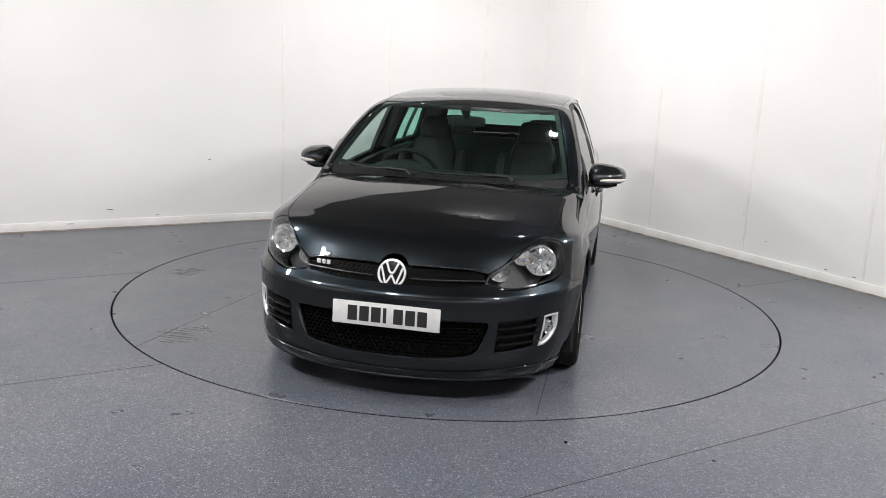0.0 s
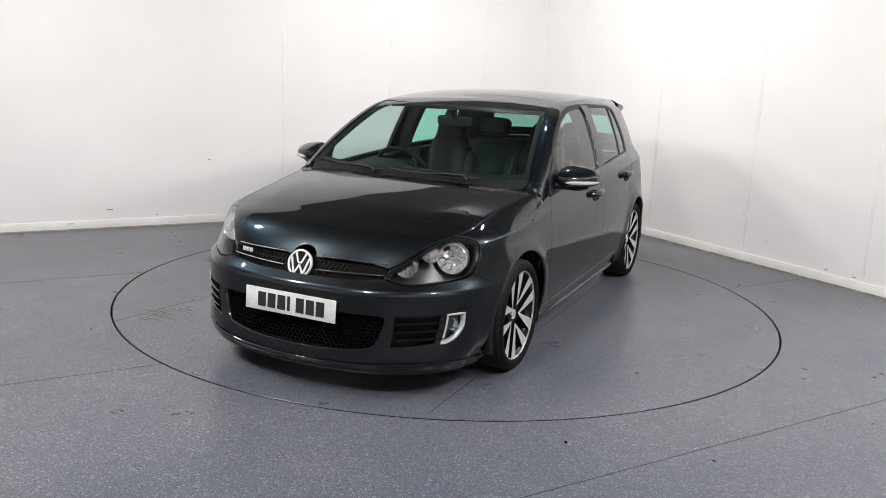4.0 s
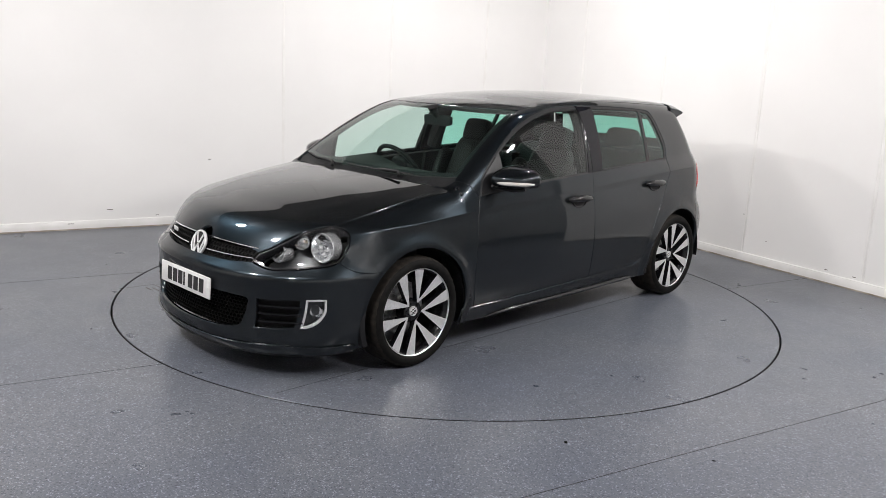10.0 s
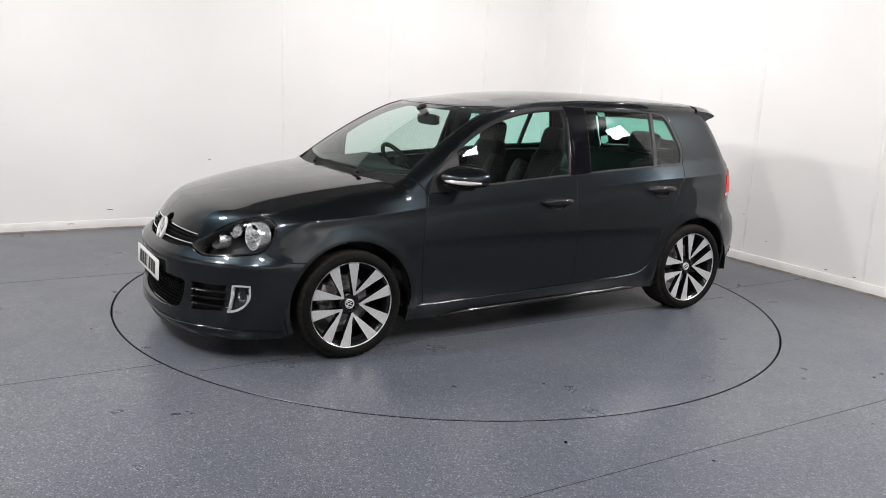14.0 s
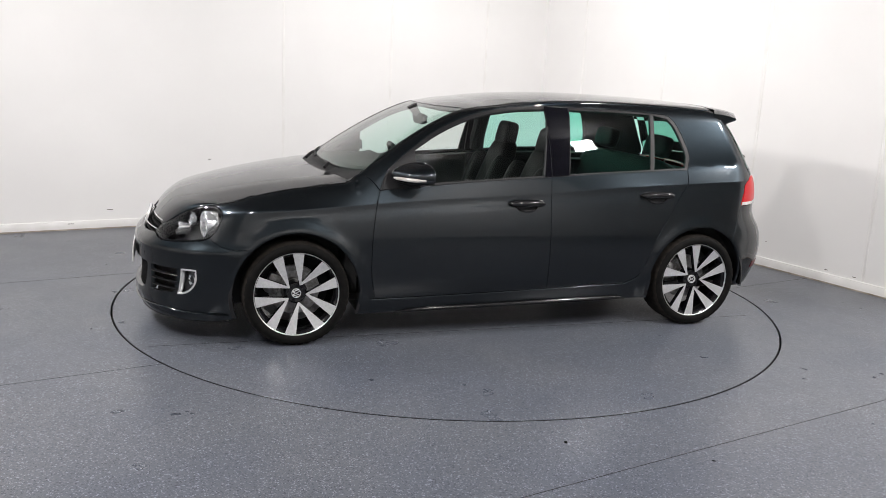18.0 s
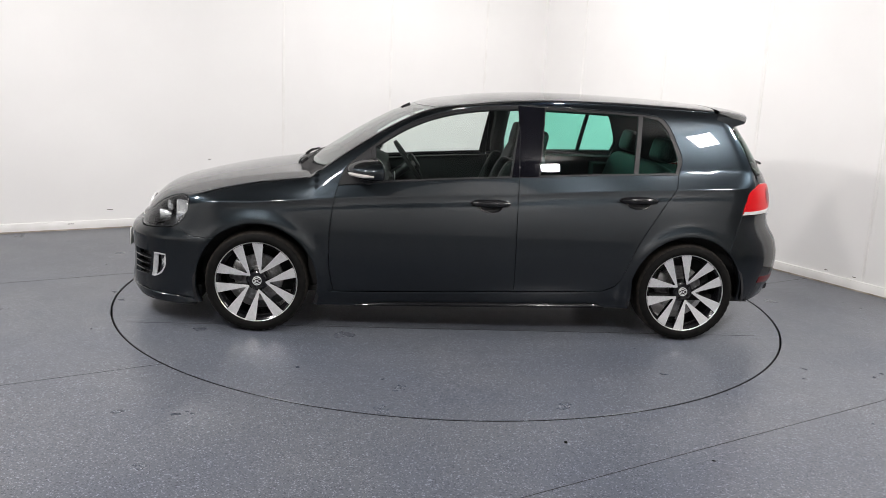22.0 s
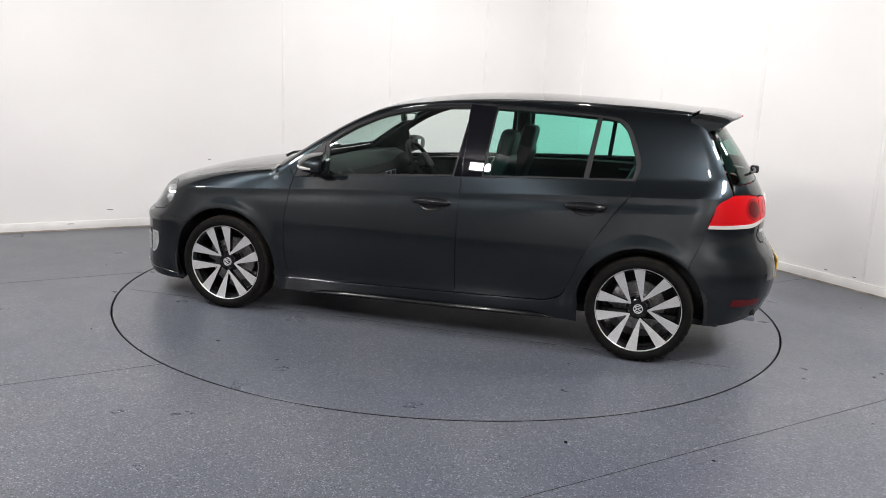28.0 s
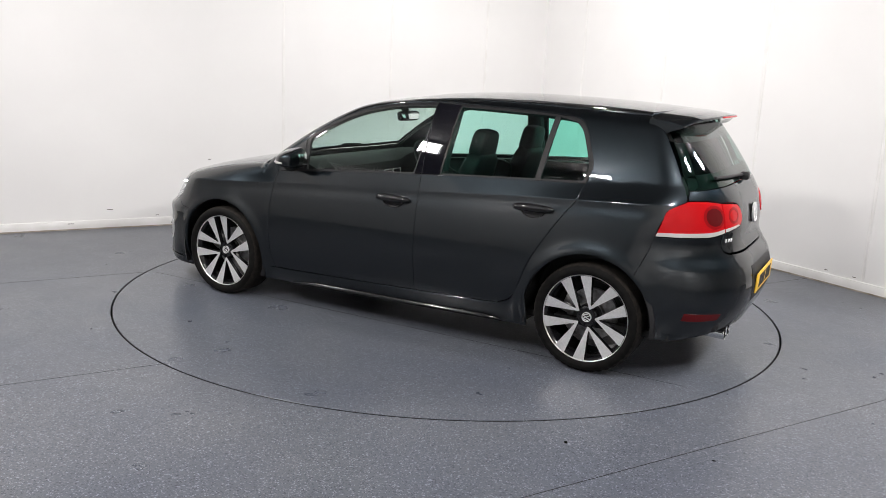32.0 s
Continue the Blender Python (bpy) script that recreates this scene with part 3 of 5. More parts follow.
def sills():
    run = loop([(0.945, 0.256), (0.842, 0.250), (0.3, 0.262), (-0.5, 0.287), (-0.77, 0.295)], [(-0.77, 0.295), (-0.855, 0.339), (-0.896, 0.425), (-0.935, 0.40)],
               [(-0.935, 0.40), (-0.95, 0.33), (-0.95, 0.19)], [(-0.95, 0.19), (-0.5, 0.185), (0.4, 0.165), (0.94, 0.16)], [(0.94, 0.16), (0.945, 0.256)])
    made = pair(skin("sill", Side, run, mat=PAINT), "dark grey side sill")
    for ob, s in zip(made, BOTH):
        bm = bmesh.new()
        path, rad = [], []
        for x, z, r in ((0.72, 0.165, 0.006), (0.62, 0.178, 0.016), (0.45, 0.186, 0.02), (-0.2, 0.197, 0.021), (-0.68, 0.207, 0.021), (-0.76, 0.205, 0.015), (-0.80, 0.195, 0.006)):
            p = on_side([(x, z + 0.02)])[0]
            path.append((x, s * (p[1] - 0.010), z - 0.004))
            rad.append(r)
        tube(bm, path, rad, 12, flat=0.75)
        part("sill_blade", bm, GLOSS_BLACK, ob, "protruding side skirt blade")


def bonnet_and_roof():
    half = np.vstack([curve([(1.12, 0.0), (1.10, 0.3), (0.985, 0.708)])[:-1], curve(BONNET_SIDE)[:-1], curve(LAMP_TOP)[:-1], curve([(2.005, 0.445), (2.03, 0.3), (2.055, 0.1), (2.058, 0.0)])])
    keep = half[: np.argmax((half[:, 0] > 2.0) & (half[:, 1] < 0.070))]
    half = np.vstack([keep, [(2.0556, 0.070), (2.044, 0.062), (2.032, 0.046), (2.025, 0.023), (2.022, 0.0)]])
    panel(skin("bonnet", Above, both(half[:])[:-1], mat=PAINT, gap=0.0028, depth=0.02), car, "dark grey bonnet")
    half = np.vstack([curve([(0.372, 0.0), (0.348, 0.3), (0.262, 0.578)])[:-1], curve(DITCH)[:-1], curve([(-1.47, 0.552), (-1.525, 0.3), (-1.535, 0.0)])])
    panel(skin("roof", Above, both(half)[:-1], mat=PAINT, gap=0.003), car, "dark grey roof")
    low = [(0.90, 0.716), (0.975, 0.5), (1.02, 0.25), (1.032, 0.0)]
    half = np.vstack([curve(low[::-1])[:-1], curve(SCREEN_SIDE[::-1])[:-1], curve([(0.262, 0.578), (0.348, 0.3), (0.372, 0.0)])])
    outer = both(half)[:-1]
    ws = panel(skin("windscreen", Above, outer, mat=GLASS_FRONT, gap=0.004, depth=0.005, raise_by=-0.003), car, "lightly green tinted windscreen")
    panel(skin("windscreen_border", Above, outer, [inset(inset(outer, 0.02), 0.014)], BLACK, 0.004, 0.003, -0.008), ws, "black printed border")
    half = np.vstack([curve([(1.115, 0.0), (1.095, 0.3), (0.98, 0.70)])[:-1], curve([(0.98, 0.70), (0.93, 0.722), (0.90, 0.716)])[:-1], curve(low)])
    panel(skin("cowl", Above, both(half)[:-1], mat=BLACK, depth=0.03, raise_by=-0.012), car, "black scuttle panel under the windscreen")


VENT = loop([(0.515, 0.425), (0.60, 0.428), (0.695, 0.432)], [(0.695, 0.432), (0.688, 0.36), (0.672, 0.290)], [(0.672, 0.290), (0.58, 0.278), (0.50, 0.272)], [(0.50, 0.272), (0.51, 0.35), (0.515, 0.425)])
FOG = loop([(0.714, 0.434), (0.742, 0.437), (0.772, 0.436)], [(0.772, 0.436), (0.770, 0.37), (0.750, 0.318), (0.720, 0.290), (0.692, 0.286)], [(0.692, 0.286), (0.706, 0.36), (0.714, 0.434)])
GRILLE = np.vstack([curve([(0.0, 0.428), (0.3, 0.428), (0.45, 0.425)])[:-1], curve([(0.45, 0.425), (0.475, 0.415), (0.47, 0.38), (0.44, 0.30), (0.415, 0.268), (0.37, 0.256)])[:-1], curve([(0.37, 0.256), (0.2, 0.240), (0.0, 0.236)])])
GRILLE = np.vstack([GRILLE, (GRILLE * (-1, 1))[::-1][1:-1]])


def round_flat(P):
    return Round.flat(np.asarray(P))


def lamp_outline():
    return loop(round_flat(on_front([(0.434, 0.594), (0.55, 0.571), (0.65, 0.577)] )), round_flat(np.vstack([on_front([(0.65, 0.577)]), on_side([(1.80, 0.597), (1.755, 0.615)])])),
                round_flat(on_side([(1.755, 0.615), (1.724, 0.645), (1.694, 0.70), (1.685, 0.745)])),
                round_flat(np.vstack([on_side([(1.685, 0.745), (1.697, 0.767)]), on_top([(1.718, 0.690)]), on_top(BONNET_SIDE[-1:]), on_top(LAMP_TOP)])), round_flat(np.vstack([on_top(LAMP_TOP[-1:]), on_front([(0.434, 0.594)])])))


def mirrored(p):
    return (p * (-1, 1))[::-1]


def front_bumper():
    a0 = arch_angle(HUB_X, 0.556, True)
    half = np.vstack([curve(round_flat(on_front([(0.0, 0.575), (0.25, 0.578), (0.434, 0.590)])))[:-1], curve(round_flat(on_front([(0.434, 0.590), (0.55, 0.567), (0.65, 0.573)])))[:-1],
                      curve(round_flat(np.vstack([on_front([(0.65, 0.573)]), on_side([(1.80, 0.593), (1.755, 0.611)])])))[:-1],
                      curve(round_flat(on_side([(1.755, 0.612), (1.72, 0.585), (1.66, 0.562), (HUB_X + ARCH_R * math.cos(radians(a0)), 0.556)])))[:-1],
                      curve(round_flat(on_side(arch(HUB_X, a0, -24, 14))))[:-1], curve(round_flat(np.vstack([on_side([arch(HUB_X, -24, -23)[0], (1.75, 0.142)]), on_front([(0.62, 0.145), (0.3, 0.13), (0.0, 0.125)])])))])
    outer = np.vstack([half, mirrored(half)[1:-1]])
    vent, fog, grille = (round_flat(on_front(p)) for p in (VENT, FOG, GRILLE))
    holes = [grille, vent, mirrored(vent), fog, mirrored(fog)]
    bumper = panel(skin("front_bumper", Round, outer, holes, PAINT, depth=0.03, hole_gap=0.0, h=0.022), car, "dark grey front bumper with dark openings")
    for s, p in ((1, vent), (-1, mirrored(vent))):
        panel(skin("vent_backing", Round, p, (), BLACK, -0.004, 0.002, -0.045), bumper, "black recessed vent")
        for k in (0.26, 0.52, 0.78):
            bm = bmesh.new()
            pts = []
            for u in np.linspace(0.0, 1.0, 9):
                q = on_front([(0.508 + (0.688 - 0.508) * u + 0.004 * k, 0.425 - 0.15 * k + 0.006 * u)])[0]
                pts.append((q[0] - 0.022, s * q[1], q[2]))
            tube(bm, pts, 0.024, 10, flat=0.22)
            part("vent_fin", bm, GLOSS_BLACK, bumper, "gloss black slat")
    panel(skin("grille_backing", Round, grille, (), GROOVE, -0.004, 0.002, -0.07), bumper, "black space behind the lower grille")
    honeycomb("lower_grille", bumper, grille, 0.024, 0.0026, -0.03, dark=MESH_BLACK)
    half = np.vstack([curve(round_flat(on_front([(0.0, 0.175), (0.3, 0.18), (0.6, 0.198)])))[:-1], curve(round_flat(np.vstack([on_front([(0.6, 0.198)]), on_side([(1.80, 0.19), (1.66, 0.178)])])))])
    lip = np.vstack([mirrored(half)[:-1], half])
    P = Round.to3d(lip)
    N = slope(P)
    bm = bmesh.new()
    tube(bm, P + N * 0.000, 0.010, 8, flat=0.4)
    part("bumper_lip", bm, PAINT, bumper, "body-coloured lip")
    low = [(p[0], p[1], 0.128 + 0.02 * abs(p[1])) for p in P - N * 0.035]
    bm = bmesh.new()
    tube(bm, low, 0.016, 8, flat=0.6)
    part("splitter", bm, BLACK, bumper, "black front splitter")
    return bumper


def honeycomb(name, parent, poly, size, wall, depth, chart=Round, dark=BLACK):
    """Hexagon cells between thin walls, cut to an outline."""
    lo, hi = poly.min(0), poly.max(0)
    V, F = [], []
    row, y = 0, lo[1]
    cells = []
    while y < hi[1] + size:
        x = lo[0] + (size / 2 if row % 2 else 0)
        while x < hi[0] + size:
            cells.append((x, y))
            x += size
        y += size * 0.72
        row += 1
    cells = np.array(cells)
    cells = cells[within(cells, [poly])]
    ang = np.radians(np.arange(30, 390, 60))
    r = size / math.sqrt(3)
    ring = np.stack([np.cos(ang), np.sin(ang)], 1)
    hexes = np.vstack([ring * (r, r * 0.83), ring * (r - wall, r * 0.83 - wall)])
    P = chart.to3d((cells[:, None] + hexes[None]).reshape(-1, 2))
    N = slope(P)
    P, N = P.reshape(-1, 12, 3), N.reshape(-1, 12, 3)
    for p, m in zip(P, N):
        n = len(V)
        V += list(p + m * depth) + list(p[6:] + m[6:] * (depth - 0.02))
        for k in range(6):
            j = (k + 1) % 6
            F += [(n + k, n + j, n + 6 + j, n + 6 + k), (n + 6 + k, n + 6 + j, n + 12 + j, n + 12 + k)]
    return put(name, mesh_of(name, V, F, dark, smooth=False), parent, "black honeycomb mesh")


def top_grille():
    top_, low = [(0.0, 0.657), (0.2, 0.656), (0.432, 0.652)], [(0.0, 0.598), (0.2, 0.601), (0.436, 0.606)]
    outer = np.vstack([curve(round_flat(on_front(top_)))[:-1], curve(round_flat(on_front([top_[-1], (0.436, 0.596)])))[:-1], curve(round_flat(on_front([(0.436, 0.594), (0.2, 0.582), (0.0, 0.578)])))])
    outer = np.vstack([outer, mirrored(outer)[1:-1]])
    back = panel(skin("grille", Round, outer, (), MESH_BLACK, 0.001, 0.01, -0.022), car, "black radiator grille between chrome strips")
    honeycomb("grille_mesh", back, outer, 0.026, 0.0035, -0.016, dark=MESH_BLACK)
    for line in (top_, low):
        for s in BOTH:
            P = on_front(curve([p for p in line], 0.03))
            P = P[P[:, 1] > 0.07]
            P = P + slope(P) * -0.001
            bm = bmesh.new()
            tube(bm, P * (1, s, 1), 0.0034, 8)
            part("chrome_strip", bm, CHROME, back, "chrome strip")
    emblem(back, Vector((2.088, 0, 0.615)), 0.070, (0, 72, 0))
    # three small raised letters stand as plain bars
    for k in range(3):
        bm = bmesh.new()
        c = on_front([(-0.385 + 0.027 * k, 0.629)])[0]
        box(bm, (-0.004, -0.010, -0.011), (0.004, 0.010, 0.011), 0.002, Matrix.Translation((c[0] - 0.001, c[1], c[2])) @ Matrix.Rotation(radians(-16), 4, "Z"))
        part("badge_bar", bm, BRIGHT, back, "small chrome badge bar")


def emblem(parent, at, r, turn, name="emblem"):
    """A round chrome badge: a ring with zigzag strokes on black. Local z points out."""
    m = Matrix.Translation(at) @ Euler([radians(a) for a in turn]).to_matrix().to_4x4()
    bm = bmesh.new()
    lathe(bm, [(0.0, -0.012), (r * 0.97, -0.012), (r * 0.97, -0.004), (r * 0.5, 0.000), (0.0, 0.001)], 40, 1, "z")
    lathe(bm, [(r * 0.84, -0.004), (r * 0.84, 0.003), (r * 0.88, 0.006), (r * 0.97, 0.005), (r, -0.001), (r * 0.98, -0.008)], 40, 0, "z")
    w = r * 0.066

    def stroke(a, b):
        a, b = Vector(a) * r, Vector(b) * r
        d = (b - a).normalized()
        n = Vector((-d.y, d.x)) * w
        prism(bm, [(p.x, p.y) for p in (a + n, a - n, b - n, b + n)], -0.003, 0.004, 0, lambda u, v, h: (u, v, h))
    # local x points down the badge, y across
    for s in BOTH:
        stroke((-0.72, 0.42 * s), (-0.06, 0.13 * s))
        stroke((-0.06, 0.13 * s), (-0.04, 0.0))
        stroke((-0.42, 0.74 * s), (0.74, 0.36 * s))
        stroke((0.74, 0.36 * s), (0.10, 0.0))
    bmesh.ops.transform(bm, matrix=m, verts=bm.verts)
    bmesh.ops.recalc_face_normals(bm, faces=bm.faces)
    return part(name, bm, [BRIGHT, GLOSS_BLACK], parent, "round chrome badge")


def headlights():
    o = lamp_outline()
    lens = skin("headlight", Round, o, (), LENS, 0.003, 0.02, 0.0, 0.02)
    house = skin("housing", Round, inset(o, 0.006), (), LAMP_GREY, 0.0, 0.002, -0.12, 0.03)
    facing = Vector((0.97, 0.22, 0.03)).normalized().to_track_quat("Z", "X").to_matrix().to_4x4()
    for s in BOTH:
        lamp = panel(lens, car, "clear headlight with chrome reflectors", (s,))
        panel(house, lamp, "dark grey lamp housing", (s,))
        panel(skin("bezel", Round, o, [inset(o, 0.007)], GLOSS_BLACK, 0.003, 0.08, -0.006, 0.03, hole_gap=0), lamp, "dark lamp bezel", (s,))

        def fitted(name, bm, c, mat, label, smooth=True):
            bmesh.ops.transform(bm, matrix=Matrix.Translation(c) @ facing, verts=bm.verts)
            bmesh.ops.scale(bm, vec=(1, s, 1), verts=bm.verts)
            bmesh.ops.recalc_face_normals(bm, faces=bm.faces)
            return part(name, bm, mat, lamp, label, smooth)
        # two bowls with pleated mirrors, the outer one larger, each with a bulb shield
        for c, r in (((1.775, 0.664, 0.670), 0.069), ((1.915, 0.488, 0.628), 0.045)):
            bm = bmesh.new()
            n, rings = 40, []
            for rr, dd in ((1.0, 0.0), (0.95, -0.024), (0.84, -0.045), (0.60, -0.062), (0.30, -0.071), (0.20, -0.072)):
                ring = []
                for k in range(n):
                    w = 2 * math.pi * k / n
                    pleat = 1.0 + (0.10 if k % 4 < 2 else -0.06) * (0.25 < rr < 0.95)
                    ring.append(bm.verts.new((r * rr * math.cos(w), r * rr * math.sin(w), (dd * pleat) * r / 0.075)))
                rings.append(ring)
            for p, q in zip(rings[:-1], rings[1:]):
                for k in range(n):
                    bm.faces.new((p[k], p[(k + 1) % n], q[(k + 1) % n], q[k])).material_index = 1 if k % 4 == 2 else 0
            fitted("reflector", bm, c, [REFLECTOR, CHROME], "pleated chrome reflector bowl", False)
            bm = bmesh.new()
            lathe(bm, [(r * 1.0, -0.004), (r * 1.0, 0.003), (r * 1.045, 0.005), (r * 1.09, 0.001), (r * 1.10, -0.06)], 40, 0, "z")
            fitted("reflector_ring", bm, c, REFLECTOR, "thin chrome ring")
            bm = bmesh.new()
            lathe(bm, [(0.0, -0.010), (r * 0.13, -0.011), (r * 0.20, -0.018), (r * 0.21, -0.058)], 20, 0, "z")
            fitted("bulb_shield", bm, c, CHROME, "chrome bulb shield")
        # indicator chamber between the bowls, a ribbed chrome tub
        bm = bmesh.new()
        lathe(bm, [(0.046, 0.0), (0.044, -0.014), (0.035, -0.026), (0.016, -0.033), (0.0, -0.034)], 14, 0, "z")
        bmesh.ops.scale(bm, vec=(0.86, 1.0, 1.0), verts=bm.verts)
        for k in range(5):
            y = -0.022 + 0.011 * k
            tube(bm, [(-0.022, y, -0.008), (0.0, y, -0.004), (0.022, y, -0.008)], 0.0028, 6)
        fitted("indicator_chamber", bm, (1.848, 0.584, 0.694), REFLECTOR, "ribbed chrome indicator chamber", False)
        bm = bmesh.new()
        bmesh.ops.create_uvsphere(bm, u_segments=14, v_segments=10, radius=0.009, matrix=Matrix.Translation((0, 0, -0.024)))
        fitted("indicator_bulb", bm, (1.848, 0.584, 0.694), AMBER, "amber indicator bulb")


def fog_lamps():
    o = round_flat(on_front(FOG))
    ring = skin("fog_lamp", Round, o, [inset(o, 0.0085)], SATIN, 0.001, 0.03, 0.002, 0.012, hole_gap=0)
    back = skin("backing", Round, o, (), LAMP_GREY, 0.0, 0.002, -0.05, 0.03)
    lens = skin("lens", Round, inset(o, 0.009), (), LENS, 0.0, 0.003, -0.004, 0.03)
    for s in BOTH:
        lamp = panel(ring, car, "fog lamp in a chrome surround", (s,))
        panel(back, lamp, "", (s,))
        panel(lens, lamp, "clear lens", (s,))
        bm = bmesh.new()
        lathe(bm, [(0.034, 0.0), (0.031, -0.018), (0.02, -0.028), (0.0, -0.03)], 28, 0, "z")
        d = Vector((0.9, 0.4, 0)).normalized().to_track_quat("Z", "Y").to_matrix().to_4x4()
        c = on_front([(0.732, 0.368)])[0]
        bmesh.ops.transform(bm, matrix=Matrix.Translation((c[0] - 0.03, c[1] - 0.01, c[2])) @ d, verts=bm.verts)
        bmesh.ops.scale(bm, vec=(1, s, 1), verts=bm.verts)
        part("reflector", bm, CHROME, lamp, "round silver reflector")


def number_plate(name, at, facing, mat, label, lean=0.0):
    """A plate whose characters are plain dark bars."""
    bm = bmesh.new()
    box(bm, (-0.004, -0.26, -0.0555), (0.004, 0.26, 0.0555), 0.003)
    m = Matrix.Translation(at) @ Matrix.Rotation(radians(0 if facing > 0 else 180), 4, "Z") @ Matrix.Rotation(radians(lean), 4, "Y")
    bmesh.ops.transform(bm, matrix=m, verts=bm.verts)
    plate = part(name, bm, mat, car, label)
    y = -0.185
    for k in range(7):
        w = 0.016 if k == 3 else 0.046
        bm = bmesh.new()
        box(bm, (0.0035, y, -0.036), (0.0052, y + w, 0.036), 0.0, m)
        part("character_bar", bm, GROOVE, plate)
        y += w + (0.034 if k == 3 else 0.0115)
    for s in (-0.235, 0.235):
        bm = bmesh.new()
        lathe(bm, [(0.0, 0.007), (0.007, 0.006), (0.008, 0.004)], 16, 0, "x")
        bmesh.ops.transform(bm, matrix=m @ Matrix.Translation((0, s, 0.0)), verts=bm.verts)
        part("screw_cap", bm, PLATE_WHITE if mat == PLATE_WHITE else mat, plate)


def tail_flat(P):
    return RoundTail.flat(np.asarray(P))


LIGHT_SPLIT_LOW, LIGHT_SPLIT_TOP = (0.525, 0.800), (0.530, 0.952)


def rear_lights():
    low = tail_flat(np.vstack([on_side([(-1.612, 0.786)]), on_rear([(0.66, 0.783), (0.60, 0.786), LIGHT_SPLIT_LOW])]))
    up = tail_flat(np.vstack([on_rear([LIGHT_SPLIT_TOP, (0.62, 0.964), (0.70, 0.966)])]))
    front = tail_flat(np.vstack([on_rear([(0.70, 0.966)]), on_side([(-1.655, 0.92), (-1.635, 0.86), (-1.612, 0.786)])]))
    outer = loop(low, tail_flat(on_rear([LIGHT_SPLIT_LOW, LIGHT_SPLIT_TOP])), up, front)
    inner = loop(tail_flat(on_rear([(0.520, 0.800), (0.42, 0.812), (0.345, 0.822)])), tail_flat(on_rear([(0.345, 0.822), (0.312, 0.85), (0.318, 0.90), (0.36, 0.935)])),
                 tail_flat(on_rear([(0.36, 0.935), (0.44, 0.945), (0.525, 0.951)])), tail_flat(on_rear([(0.525, 0.951), (0.520, 0.800)])))
    strip = loop(low, tail_flat(on_rear([LIGHT_SPLIT_LOW, (0.526, 0.822)])), tail_flat(np.vstack([on_rear([(0.526, 0.822), (0.62, 0.808)]), on_side([(-1.618, 0.806)])])), tail_flat(on_side([(-1.618, 0.806), (-1.612, 0.786)])))
    strip2 = loop(tail_flat(on_rear([(0.518, 0.802), (0.42, 0.814), (0.36, 0.822)])), tail_flat(on_rear([(0.36, 0.822), (0.37, 0.832)])), tail_flat(on_rear([(0.37, 0.832), (0.518, 0.822)])), tail_flat(on_rear([(0.518, 0.822), (0.518, 0.802)])))
    t = np.linspace(0, 2 * math.pi, 40, endpoint=False)
    ring = tail_flat(on_rear(np.stack([0.590 + 0.061 * np.cos(t), 0.884 + 0.060 * np.sin(t)], 1)))
    ring2 = tail_flat(on_rear(np.stack([0.430 + 0.058 * np.cos(t), 0.884 + 0.042 * np.sin(t)], 1)))
    for s in BOTH:
        lamp = panel(skin("tail_light", RoundTail, outer, (), RED_LENS, 0.003, 0.03, 0.004, 0.02), car, "red tail light with a clear lower strip", (s,))
        panel(skin("clear_strip", RoundTail, strip, (), CLEAR_STRIP, 0.002, 0.004, 0.006, 0.02), lamp, "clear reversing strip", (s,))
        panel(skin("light_ring", RoundTail, ring, [inset(ring, 0.014)], RED_DEEP, 0.0, 0.003, 0.0055, 0.02, hole_gap=0), lamp, "deep red ring", (s,))
        panel(skin("dark_centre", RoundTail, inset(ring, 0.014), (), RED_DARK, 0.0, 0.003, 0.0050, 0.02), lamp, "dark red centre", (s,))
        lamp = panel(skin("hatch_light", RoundTail, inner, (), RED_LENS, 0.003, 0.03, 0.004, 0.02), car, "red inner tail light on the hatch", (s,))
        panel(skin("clear_strip", RoundTail, strip2, (), CLEAR_STRIP, 0.002, 0.004, 0.006, 0.02), lamp, "clear reversing strip", (s,))
        panel(skin("light_ring", RoundTail, ring2, [inset(ring2, 0.013)], RED_DEEP, 0.0, 0.003, 0.0055, 0.02, hole_gap=0), lamp, "deep red ring", (s,))


